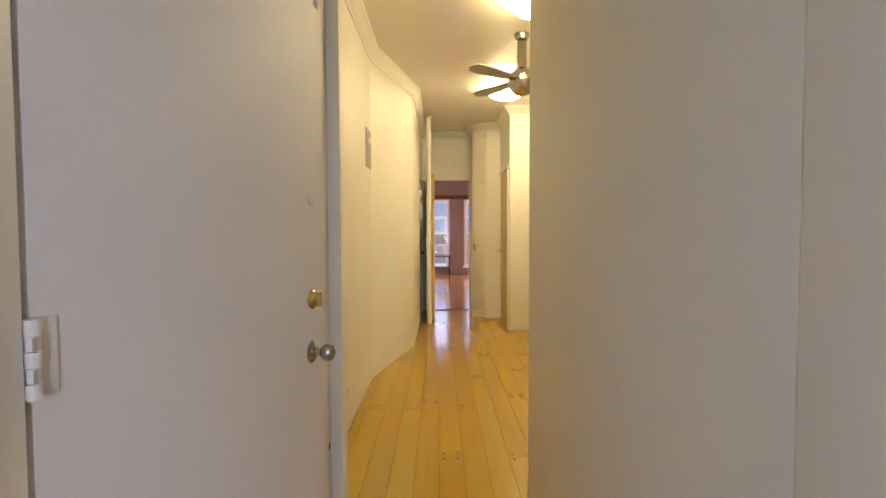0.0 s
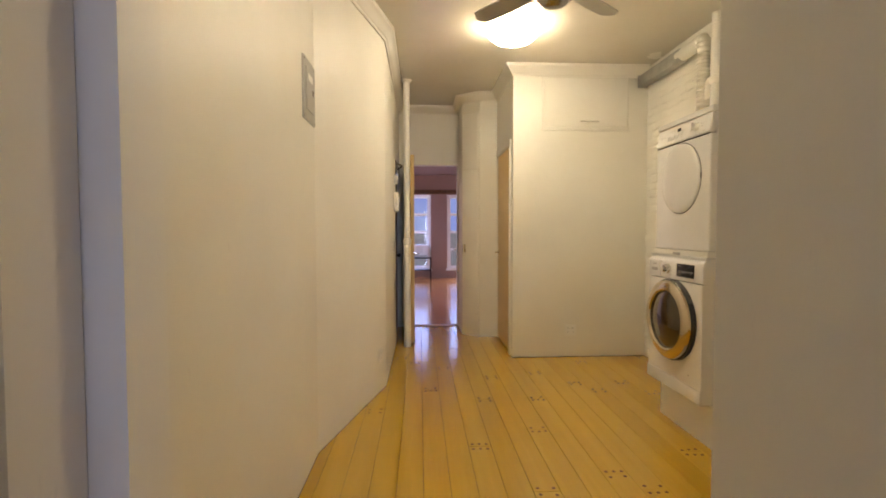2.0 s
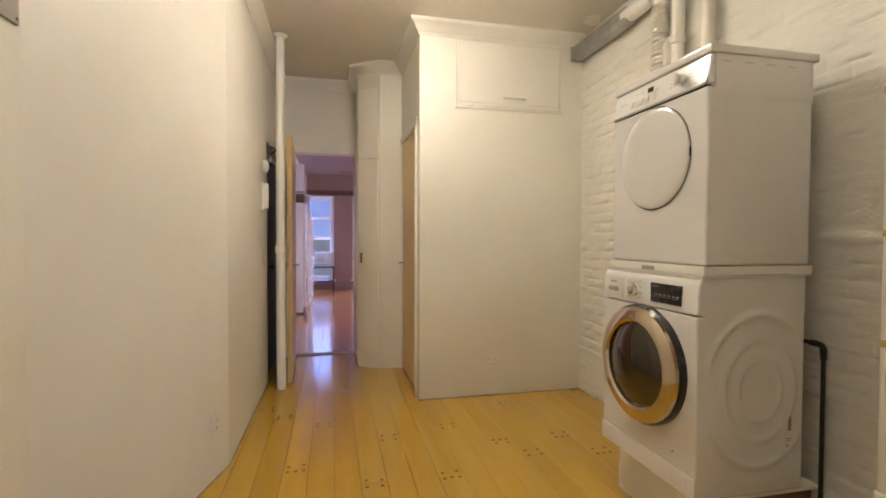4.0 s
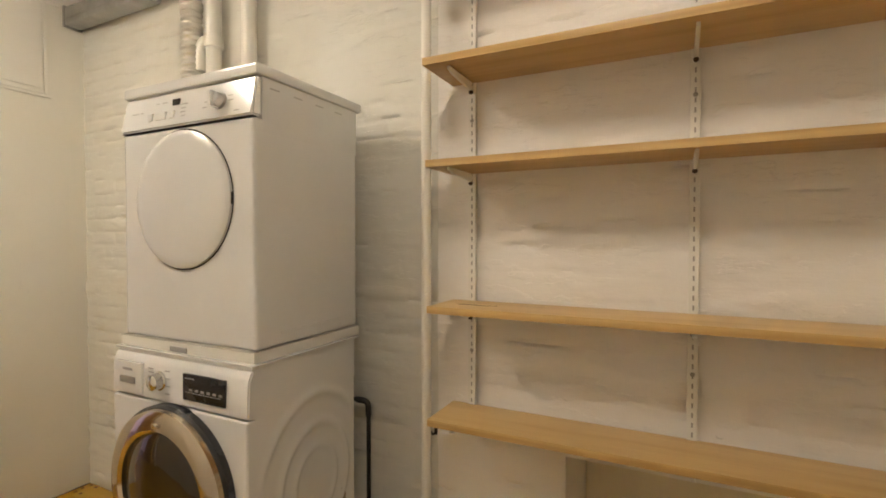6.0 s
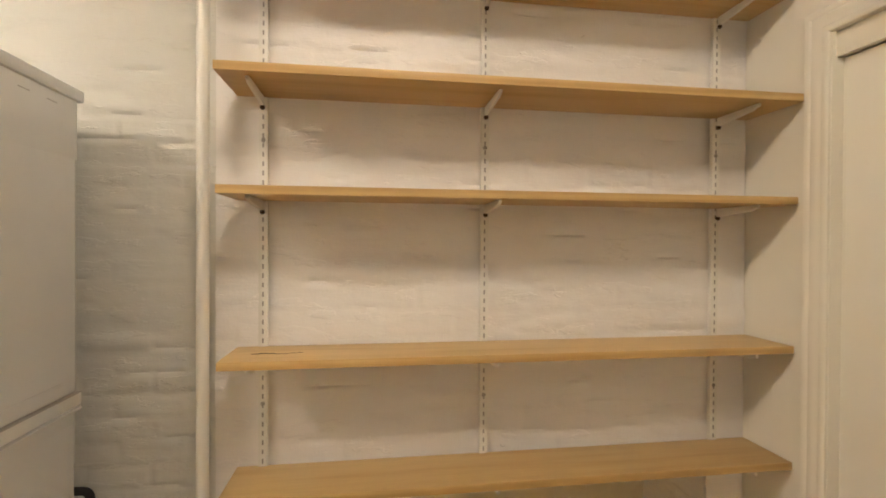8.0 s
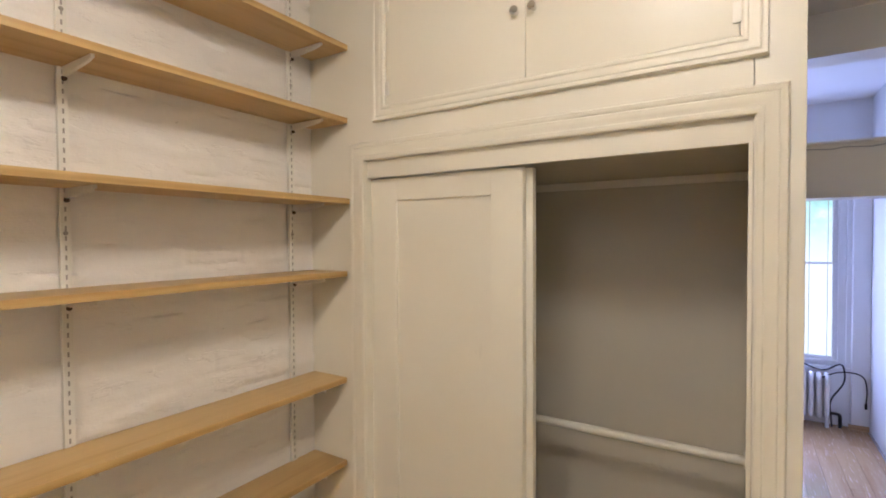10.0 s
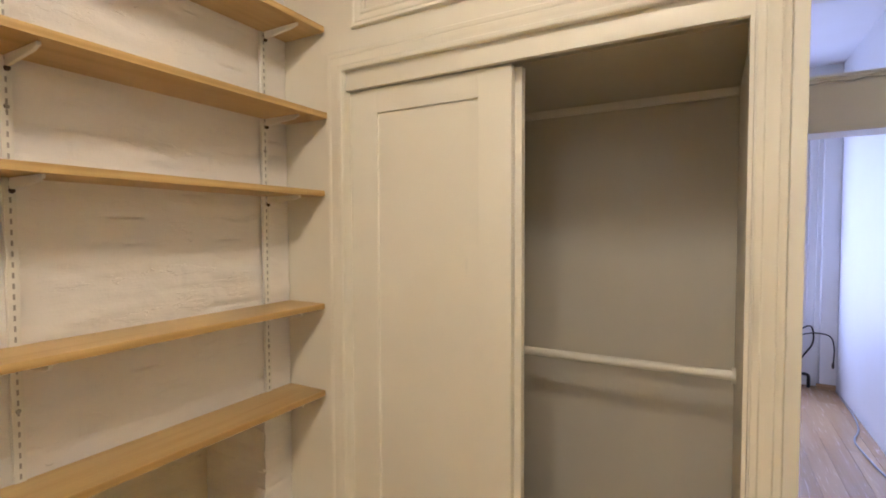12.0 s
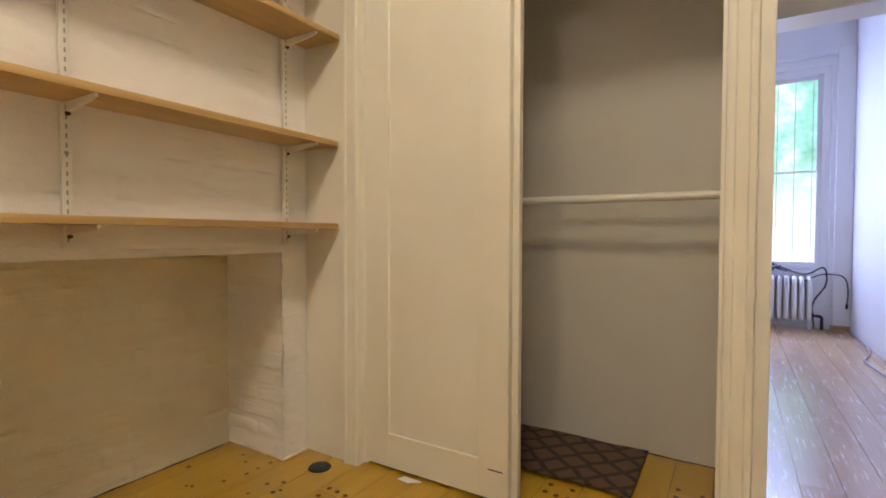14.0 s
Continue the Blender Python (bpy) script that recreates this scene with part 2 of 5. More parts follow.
def thing(name, m, label, category, group=""):
    ob = new(name)
    ob.empty_display_size = 0.1
    ob.matrix_world = m
    return tagged(ob, label, category, group)


def box(x0, x1, y0, y1, z0, z1, bevel=0.0, seg=2, bm=None):
    own = bmesh.new()
    bmesh.ops.create_cube(own, size=1.0)
    for v in own.verts:
        v.co = Vector((x0 + (v.co.x + 0.5) * (x1 - x0), y0 + (v.co.y + 0.5) * (y1 - y0), z0 + (v.co.z + 0.5) * (z1 - z0)))
    if bevel:
        bmesh.ops.bevel(own, geom=own.edges[:], offset=bevel, segments=seg, affect="EDGES", profile=0.7)
    return joined(bm, own)


def joined(bm, own):
    if bm is None:
        return own
    me = bpy.data.meshes.new("tmp")
    own.to_mesh(me)
    own.free()
    bm.from_mesh(me)
    bpy.data.meshes.remove(me)
    return bm


def prism(points, z0, z1, bevel=0.0, bm=None):
    """A plan polygon drawn up from z0 to z1."""
    own = bmesh.new()
    f = own.faces.new([own.verts.new((x, y, z0)) for x, y in points])
    r = bmesh.ops.extrude_face_region(own, geom=[f])
    for v in [g for g in r["geom"] if isinstance(g, bmesh.types.BMVert)]:
        v.co.z = z1
    bmesh.ops.recalc_face_normals(own, faces=own.faces[:])
    if bevel:
        bmesh.ops.bevel(own, geom=own.edges[:], offset=bevel, segments=2, affect="EDGES")
    return joined(bm, own)


def lathe(profile, seg=32, bm=None, m=None):
    """A profile of (radius, height) turned about z."""
    own = bmesh.new()
    rings = []
    for r, z in profile:
        if r < 1e-5:
            rings.append([own.verts.new((0, 0, z))])
        else:
            rings.append([own.verts.new((r * math.cos(2 * math.pi * i / seg), r * math.sin(2 * math.pi * i / seg), z)) for i in range(seg)])
    for a, b in zip(rings, rings[1:]):
        for i in range(seg):
            j = (i + 1) % seg
            q = [a[i % len(a)], a[j % len(a)], b[j % len(b)], b[i % len(b)]]
            q = list(dict.fromkeys(q))
            if len(q) > 2:
                own.faces.new(q)
    bmesh.ops.recalc_face_normals(own, faces=own.faces[:])
    if m is not None:
        own.transform(m)
    return joined(bm, own)


def tube(points, r, seg=12, bm=None, radius=None):
    """A round tube along a polyline; radius(i) may vary it."""
    own = bmesh.new()
    pts = [Vector(p) for p in points]
    rings, side = [], None
    for i, p in enumerate(pts):
        d = (pts[min(i + 1, len(pts) - 1)] - pts[max(i - 1, 0)]).normalized()
        if side is None:
            side = d.orthogonal().normalized()
        side = (side - d * side.dot(d)).normalized()
        up = d.cross(side)
        rr = radius(i) if radius else r
        rings.append([own.verts.new(p + rr * (math.cos(2 * math.pi * k / seg) * side + math.sin(2 * math.pi * k / seg) * up)) for k in range(seg)])
    for a, b in zip(rings, rings[1:]):
        for k in range(seg):
            own.faces.new([a[k], a[(k + 1) % seg], b[(k + 1) % seg], b[k]])
    own.faces.new(rings[0][::-1])
    own.faces.new(rings[-1])
    bmesh.ops.recalc_face_normals(own, faces=own.faces[:])
    return joined(bm, own)


def bend(points, r, steps=6):
    """Rounds the corners of a polyline."""
    pts = [Vector(p) for p in points]
    out = [pts[0]]
    for a, b, c in zip(pts, pts[1:], pts[2:]):
        u, v = (a - b), (c - b)
        k = min(r, u.length * 0.48, v.length * 0.48)
        p, q = b + u.normalized() * k, b + v.normalized() * k
        for i in range(steps + 1):
            t = i / steps
            out.append(p * (1 - t) ** 2 + b * 2 * t * (1 - t) + q * t * t)
    return out + [pts[-1]]


def sweep(points, profile, closed=False, bm=None, inward=1.0):
    """A moulding: profile of (out, up) carried along a level plan line, mitred at its corners. Out is to the line's left times inward."""
    own = bmesh.new()
    pts = [Vector((p[0], p[1])) for p in points]
    zs = [p[2] for p in points]
    n = len(pts)
    rings = []
    for i, p in enumerate(pts):
        a = pts[i - 1] if (i > 0 or closed) else None
        c = pts[(i + 1) % n] if (i < n - 1 or closed) else None
        d1 = (p - a).normalized() if a is not None else (c - p).normalized()
        d2 = (c - p).normalized() if c is not None else d1
        n1, n2 = Vector((-d1.y, d1.x)), Vector((-d2.y, d2.x))
        mt = (n1 + n2).normalized()
        mt = mt / max(0.3, mt.dot(n1)) * inward
        rings.append([own.verts.new((p.x + mt.x * o, p.y + mt.y * o, zs[i] + u)) for o, u in profile])
    pairs = list(zip(rings, rings[1:])) + ([(rings[-1], rings[0])] if closed else [])
    k = len(profile)
    for a, b in pairs:
        for j in range(k):
            own.faces.new([a[j], a[(j + 1) % k], b[(j + 1) % k], b[j]])
    if not closed:
        own.faces.new(rings[0])
        own.faces.new(rings[-1][::-1])
    bmesh.ops.recalc_face_normals(own, faces=own.faces[:])
    return joined(bm, own)


def setting(name, bm, material, label, category, soft=True):
    return tagged(part(name, bm, material, None, "", soft), label, category, "", "structure")


# ---------------------------------------------------------------- plan
CEIL = 2.93
YN = 7.88          # doorway to the far room
YC = 2.13          # face of the wardrobe wall
YB = 6.24          # face of the boxed-in cupboard
XB = 2.20          # face of the chimney breast
XE = 2.44          # brick wall beside it
FAR = 14.5

# ---------------------------------------------------------------- structure
FLOOR = setting("floor", box(-0.62, 2.75, 0.44, YN + 0.07, -0.12, -0.012), DARK, "varnished yellow pine plank floor with dark screw plugs", "floor")
setting("ceiling", box(-0.62, 2.75, 0.42, YN + 0.1, CEIL, CEIL + 0.12), CEILING, "cream painted plaster ceiling of the hall", "ceiling")

# west wall: straight, then canted, then straight again, with a doorway at its far end
west = prism([(-0.385, 0.54), (-0.385, 2.19), (-0.304, 2.19), (-0.304, 2.31), (-0.46, 2.31), (-0.456, 4.218), (-0.147, 5.42), (-0.137, 7.0), (-0.60, 7.0), (-0.60, 0.54)], 0, CEIL)
box(-0.60, -0.137, 7.0, YN, 2.04, CEIL, bm=west)
setting("wall_west", west, WALL, "cream painted plaster wall with a canted bay", "wall", False)
setting("wall_hall", box(0.561, 0.665, 0.492, YC, 0, CEIL, 0.006), WALL, "cream painted plaster wall with a faint scratch", "wall")

south = box(0.665, 0.684, 2.04, YC - 0.001, 2.331, CEIL)
box(1.91, XB + 0.02, 2.04, YC, 0, CEIL, bm=south)
box(0.666, 1.91, 2.04, YC, 2.14, 2.33, bm=south)
box(0.684, 0.694, 2.04, YC, 2.33, CEIL, bm=south)
box(1.806, 1.91, 2.04, YC, 2.33, CEIL, bm=south)
box(0.694, 1.806, 2.04, YC, 2.80, CEIL, bm=south)
setting("wall_south", south, CREAM, "cream painted wall above and around the wardrobe", "wall")
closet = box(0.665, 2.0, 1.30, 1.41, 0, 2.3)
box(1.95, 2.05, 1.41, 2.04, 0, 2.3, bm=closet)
setting("wall_closet", closet, CLOSET_SHADE, "off-white plaster back of the wardrobe, darkened in colour for its shade", "wall")
setting("ceiling_closet", box(0.665, 2.05, 1.30, 2.04, 2.085, 2.13), CLOSET_SHADE, "cream painted wardrobe ceiling, darkened in colour for its shade", "ceiling")


def brick_face(x0, ya, yb, za, zb, step, hole=None, seed=0.0, courses=1.0):
    """A coat of paint over old brickwork: uneven courses, filled joints, ridges and runs."""
    ny, nz = int((yb - ya) / step) + 1, int((zb - za) / step) + 1
    ys, zs = np.linspace(ya, yb, ny), np.linspace(za, zb, nz)
    vs = []
    for z in zs:
        for y in ys:
            wob = noise.noise(Vector((y * 1.3, z * 1.3, seed))) * 0.012 + noise.noise(Vector((y * 7, z * 4, seed + 3))) * 0.003
            r = (z + wob) / 0.073
            row = math.floor(r)
            fz = r - row
            c = (y + 0.10 * (row % 2) + noise.noise(Vector((y * 5, row * 3.1, seed + 4))) * 0.010) / 0.205
            col = math.floor(c)
            fy = c - col
            bare = min(1.0, max(0.0, noise.noise(Vector((y * 2.1 + 9, z * 3.4, seed))) * 2.6 + 0.38))
            groove = max(math.exp(-(min(fz, 1 - fz) / 0.10) ** 2), 0.7 * math.exp(-(min(fy, 1 - fy) / 0.038) ** 2))
            lip = noise.cell(Vector((col * 1.7, row * 2.3, seed))) * 0.0030
            lean = (fz - 0.5) * noise.cell(Vector((col * 2.9, row * 1.3, seed + 8))) * 0.0042
            crack = max(0.0, noise.noise(Vector((y * 6.5, row * 7.7, seed + 15))) - 0.10) * math.exp(-((fz - 0.08) / 0.09) ** 2) * 0.022
            lump = noise.fractal(Vector((y * 8, z * 14, seed + 2)), 0.9, 2.1, 3) * 0.0020
            wave = noise.noise(Vector((y * 1.1, z * 1.3, seed + 7))) * 0.003
            hair = max(0.0, noise.noise(Vector((y * 4.0 + z * 3, z * 13, seed + 31))) - 0.22) * 0.016
            vs.append((x0 - (courses * ((lip + lean) * (0.35 + 0.65 * bare) - 0.0048 * groove * bare) - crack + hair + lump + wave), y, z))
    fs = []
    for k in range(nz - 1):
        for i in range(ny - 1):
            y, z = (ys[i] + ys[i + 1]) / 2, (zs[k] + zs[k + 1]) / 2
            if hole and hole[0] < y < hole[1] and hole[2] < z < hole[3]:
                continue
            a = k * ny + i
            fs.append((a, a + ny, a + ny + 1, a + 1))
    return vs, fs


def brick_mesh(name, pieces, material, label, extra=None):
    vs, fs = [], []
    for v, f in pieces:
        o = len(vs)
        vs += v
        fs += [tuple(i + o for i in q) for q in f]
    bm = bmesh.new()
    me = bpy.data.meshes.new("tmp")
    me.from_pydata(vs, [], fs)
    bm.from_mesh(me)
    bpy.data.meshes.remove(me)
    if extra:
        extra(bm)
    ob = setting(name, bm, material, label, "wall")
    return ob


def breast_core(bm):
    box(XB + 0.012, 2.75, 2.04, 2.26, 0, CEIL, bm=bm)
    box(XB + 0.012, 2.75, 2.26, 3.32, 0.85, CEIL, bm=bm)
    box(XB + 0.012, 2.75, 3.32, 3.735, 0, CEIL, 0.01, bm=bm)
    box(2.581, 2.75, 2.26, 3.32, 0, 0.85, bm=bm)


def side_jamb(y0, flip, x0, x1, z1, seed):
    v, f = brick_face(0, x0, x1, 0, z1, 0.009, None, seed, 2.2)
    return [(y, y0 - flip * x, z) for x, y, z in v], f


brick_mesh("wall_east_breast", [brick_face(XB, 2.132, 3.738, 0, CEIL, 0.0085, (2.26, 3.32, -1, 0.85), 1.0, 0.35),
                                side_jamb(2.262, 1, XB, 2.55, 0.85, 8.0)], BRICK,
           "white painted brick chimney breast with an open recess", breast_core)
brick_mesh("wall_recess", [brick_face(2.55, 2.262, 3.318, 0, 0.85, 0.010, None, 5.0, 0.5)], BRICK_SHADE,
           "cream painted back of the open recess, shelf shade and floor bounce in its colour", lambda bm: box(2.562, 2.58, 2.26, 3.32, 0, 0.85, bm=bm))
brick_mesh("wall_east", [brick_face(XE, 3.73, YB + 0.005, 0, CEIL, 0.0095, None, 21.0)], BRICK_E,
           "cream painted old brick wall with worn courses", lambda bm: box(XE + 0.012, 2.75, 3.70, YN, 0, CEIL, bm=bm))

# boxed-in cupboard with an oak door in its side
cup = box(1.07, XE + 0.02, YB, YB + 0.09, 0, CEIL, 0.004)
box(1.07, 1.16, YB + 0.09, 6.40, 0, CEIL, bm=cup)
box(1.07, 1.16, 6.40, 7.19, 2.17, CEIL, bm=cup)
box(1.07, 1.16, 7.19, YN, 0, CEIL, bm=cup)
setting("wall_cupboard", cup, WALL, "white painted plaster face of a boxed-in cupboard", "wall")
setting("wall_cupboard_back", box(1.9, 2.0, YB + 0.091, YN, 0, CEIL), WALL, "plain plaster back of the boxed-in cupboard", "wall")
setting("wall_chase", prism([(0.658, 7.361), (0.859, 7.208), (1.068, 7.208), (1.068, YN - 0.002), (0.658, YN - 0.002)], 0, CEIL), WALL, "white painted panelled pipe chase with a canted face", "wall", False)
north = box(-0.60, 0.67, YN, YN + 0.1, 2.18, CEIL)
box(-0.60, -0.04, YN, YN + 0.1, 0, 2.18, bm=north)
box(0.66, 3.3, YN, YN + 0.1, 0, CEIL, bm=north)
setting("wall_north", north, WALL, "cream painted wall above the doorway", "wall")

# entrance to the window room, with an open transom above its lintel
entry = box(-0.60, -0.385, 0.36, 0.54, 0, 3.15)
box(0.567, 3.3, 0.36, 0.54, 0, 3.15, bm=entry)
box(-0.385, 0.58, 0.365, 0.535, 2.045, 2.29, bm=entry)
box(-0.385, 0.58, 0.36, 0.54, 2.72, 3.15, bm=entry)
setting("wall_entry", entry, WALL, "cream painted wall with a doorway and open transom", "wall")

# room with the window, behind the start of the walk
SLAM = setting("floor_window_room", box(-0.62, 3.35, -2.62, 0.44, -0.12, -0.012), DARK, "pale laminate plank floor with a soft sheen", "floor")
setting("ceiling_window_room", box(-0.62, 3.35, -2.62, 0.42, 3.15, 3.27), COOL, "white painted ceiling", "ceiling")
setting("wall_window_room_west", box(-0.62, -0.33, -2.62, 0.42, 0, 3.15), COOL, "white painted plaster wall", "wall")
setting("wall_window_room_east", box(3.2, 3.35, -2.62, 0.42, 0, 3.15), COOL, "white painted plaster wall", "wall")
ws = box(-0.33, -0.16, -2.72, -2.46, 0, 3.15)
box(0.84, 3.2, -2.72, -2.46, 0, 3.15, bm=ws)
box(-0.16, 0.84, -2.72, -2.46, 0, 0.57, bm=ws)
box(-0.16, 0.84, -2.72, -2.46, 2.60, 3.15, bm=ws)
pier = box(-0.329, -0.195, -2.459, -2.385, 0, 2.74, 0.006)
box(-0.195, 1.05, -2.459, -2.40, 2.69, 2.74, 0.006, bm=pier)
setting("wall_window_pier", pier, COOL, "white painted plaster pier and ledge beside the window", "wall")
setting("wall_window_room_south", ws, COOL, "white painted wall round a tall window", "wall")

# far room beyond the north doorway
NFLOOR = setting("floor_far_room", box(-1.7, 3.3, YN + 0.07, FAR + 0.2, -0.12, -0.012), DARK, "glossy orange-brown plank floor", "floor")
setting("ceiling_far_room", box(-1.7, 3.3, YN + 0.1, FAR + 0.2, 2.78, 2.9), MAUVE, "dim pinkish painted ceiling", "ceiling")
setting("wall_far_room_west", box(-0.60, -0.26, YN + 0.1, FAR, 0, 2.78), COOL, "white painted wall of the far room", "wall")
we = box(3.15, 3.3, YN + 0.1, 9.55, 0, 2.78)
box(3.15, 3.3, 12.05, FAR, 0, 2.78, bm=we)
box(3.15, 3.3, 9.55, 12.05, 0, 0.7, bm=we)
box(3.15, 3.3, 9.55, 12.05, 2.3, 2.78, bm=we)
setting("wall_far_room_east", we, COOL, "white painted wall", "wall")
wf = box(-0.26, -0.22, FAR, FAR + 0.2, 0, 2.78)
box(0.44, 0.88, FAR, FAR + 0.2, 0, 2.78, bm=wf)
box(1.5, 3.15, FAR, FAR + 0.2, 0, 2.78, bm=wf)
box(-0.22, 0.44, FAR, FAR + 0.2, 2.26, 2.78, bm=wf)
box(0.88, 1.5, FAR, FAR + 0.2, 2.26, 2.78, bm=wf)
box(-0.22, 0.44, FAR, FAR + 0.2, 0, 0.24, bm=wf)
box(0.88, 1.5, FAR, FAR + 0.2, 0, 0.24, bm=wf)
setting("wall_far_room_north", wf, MAUVE, "dusky red-brown painted wall between windows", "wall")
setting("wall_back", box(2.75, 2.85, 0.42, YN + 0.1, 0, CEIL), WALL, "plain wall closing the flat", "wall")

# mouldings
CROWN = [(0, 0), (0, -0.108), (0.010, -0.108), (0.014, -0.090), (0.030, -0.078), (0.046, -0.050), (0.068, -0.030), (0.078, -0.024), (0.082, 0)]
crown = sweep([(-0.46, 2.31, CEIL), (-0.456, 4.218, CEIL), (-0.147, 5.42, CEIL), (-0.137, YN, CEIL)], CROWN, inward=-1)
sweep([(-0.137, YN, CEIL), (0.658, YN, CEIL), (0.658, 7.361, CEIL), (0.859, 7.208, CEIL), (1.07, 7.208, CEIL), (1.07, YB, CEIL), (XE - 0.02, YB, CEIL)], CROWN, inward=-1, bm=crown)
setting("trim_crown", crown, TRIM, "white painted moulded cornice", "trim")
crown2 = sweep([(XB - 0.003, 3.74, CEIL), (XB - 0.003, YC, CEIL), (0.565, YC, CEIL)], CROWN, inward=-1)
setting("trim_crown_wardrobe", crown2, TRIM, "white painted moulded cornice over the wardrobe", "trim")

# wardrobe casing and upper cupboard frame: a moulded architrave mitred round three or four sides
ARCH = [(0, 0), (0, 0.008), (0.006, 0.013), (0.014, 0.013), (0.018, 0.009), (0.026, 0.010), (0.034, 0.015), (0.044, 0.015), (0.048, 0.011), (0.054, 0.017), (0.062, 0.018), (0.066, 0.013), (0.066, 0)]


def architrave(loop, profile, closed):
    """The sweep made in the plan, then stood up against the wardrobe wall."""
    bm = sweep([(x, z, 0) for x, z in loop], profile, closed)
    for v in bm.verts:
        v.co = Vector((v.co.x, YC + v.co.z, v.co.y))
    bmesh.ops.recalc_face_normals(bm, faces=bm.faces[:])
    return bm


setting("trim_wardrobe_casing", architrave([(0.660, 0.0), (0.660, 2.140), (1.912, 2.140), (1.912, 0.0)], ARCH, False), CREAM, "cream painted moulded casing round the wardrobe opening", "trim")
setting("trim_cupboard_frame", architrave([(0.692, 2.334), (0.692, 2.80), (1.808, 2.80), (1.808, 2.334)], [(o * 0.85, u * 0.9) for o, u in ARCH], True), CREAM, "cream painted moulded frame round the upper cupboard", "trim")
setting("trim_fascia", box(0.660, 1.912, 2.098, 2.118, 2.073, 2.14, 0.002), CREAM, "cream painted board hiding the sliding door track", "trim")
jamb = box(0.6655, 0.675, 2.04, 2.127, 0, 2.073)
box(1.897, 1.912, 2.04, 2.094, 0, 2.073, bm=jamb)
setting("trim_wardrobe_jamb", jamb, CREAM, "cream painted wardrobe jambs", "trim")
setting("trim_closet_cleat", box(0.667, 1.948, 1.412, 1.432, 2.052, 2.084, 0.004), TRIM, "white painted strip under the wardrobe ceiling", "trim")

case = box(-0.383, -0.362, 2.05, 2.188, 0, CEIL, 0.006)
setting("trim_pilaster", case, TRIM, "white painted board beside the hall opening", "trim")
jb = box(-0.388, -0.368, 0.355, 0.56, 0, 2.045, 0.003)
box(0.5625, 0.5668, 0.355, 0.491, 0, 2.045, 0.001, bm=jb)
box(-0.388, 0.566, 0.357, 0.558, 2.03, 2.0449, bm=jb)
box(-0.46, -0.388, 0.335, 0.36, 0, 2.11, 0.004, bm=jb)
box(0.5668, 0.64, 0.335, 0.36, 0, 2.11, 0.004, bm=jb)
box(-0.46, 0.64, 0.335, 0.3595, 2.046, 2.11, bm=jb)
setting("trim_entry_frame", jb, TRIM, "white painted wooden door frame", "trim")
setting("trim_transom_ledge", box(-0.384, 0.566, 0.35, 0.55, 2.2905, 2.305, 0.003), TRIM, "ledge of the open transom", "trim")
of = box(1.055, 1.072, 6.345, 6.40, 0, 2.22, 0.003)
box(1.055, 1.072, 6.345, 7.20, 2.165, 2.22, 0.003, bm=of)
setting("trim_oak_door_frame", of, TRIM, "white painted casing of the oak door", "trim")
nf = box(-0.04, -0.015, YN - 0.012, YN + 0.11, 0, 2.18, 0.002)
box(0.64, 0.662, YN - 0.01, YN + 0.11, 0, 2.18, 0.002, bm=nf)
box(-0.04, 0.656, YN - 0.012, YN + 0.11, 2.158, 2.1805, 0.002, bm=nf)
setting("trim_north_frame", nf, TRIM, "cream painted door lining", "trim")
setting("threshold", box(-0.015, 0.64, YN - 0.02, YN + 0.1, -0.006, 0.006, 0.004), OAKD, "dark worn wooden threshold strip", "trim")
chp = sweep([(0.658 + 0.0005, 7.361, 0.10), (0.859, 7.208, 0.10), (1.06, 7.208, 0.10)], [(0, 0), (0.006, 0), (0.006, 0.006), (0, 0.006)], inward=-1)
setting("trim_chase_base", chp, TRIM, "thin bead along the foot of the chase", "trim")


def on_chase(a, b):
    """A pose on the canted face of the chase: x along it, y out of it."""
    d = Vector((0.859 - 0.658, 7.208 - 7.361)).normalized()
    return pose(0.658, 7.361, 0, 0, 0, math.degrees(math.atan2(d.y, d.x))) @ pose(a, 0, b)


for za, zb in ((0.115, 2.02), (2.035, 2.70)):
    p = thing("chase_panel", on_chase(0.012, 0), "white painted flush access panel on the pipe chase", "panel", "access panels of the chase")
    part("panel", box(0, 0.228, -0.012, 0.0, za, zb, 0.003), TRIM, p)
    if za < 1:
        part("finger_pull", box(0.025, 0.045, -0.017, -0.012, 1.02, 1.12, 0.004), STEEL, p, "recessed steel finger pull")

# ---------------------------------------------------------------- doors
ed = tagged(thing("door_1", pose(-0.372, 0.575, 0, 0, 0, -9.0), "white painted flush door standing open against the wall", "door"), kind="structure")
part("leaf", box(-0.042, 0.0, 0.0, 0.947, 0.012, 2.025, 0.003), DOORW, ed)


def turn_x(x, y, z):
    return Matrix.Translation((x, y, z)) @ Matrix.Rotation(math.pi / 2, 4, "Y")


knob = part("door_knob", lathe([(0.0, 0.0), (0.034, 0.0), (0.034, 0.004), (0.026, 0.010), (0.013, 0.013), (0.012, 0.030), (0.020, 0.036), (0.0265, 0.046), (0.027, 0.056), (0.022, 0.066), (0.010, 0.071), (0.010, 0.073), (0.0, 0.073)], 32, m=turn_x(0, 0.857, 0.958)), STEEL, ed, "worn satin steel door knob")
bolt = part("deadbolt", lathe([(0, 0), (0.030, 0), (0.030, 0.006), (0.024, 0.012), (0.0, 0.012)], 28, m=turn_x(0, 0.862, 1.120)), BRASS, ed, "tarnished brass deadbolt")
part("thumb_turn", box(0.010, 0.030, 0.856, 0.868, 1.098, 1.142, 0.004), BRASS, bolt)
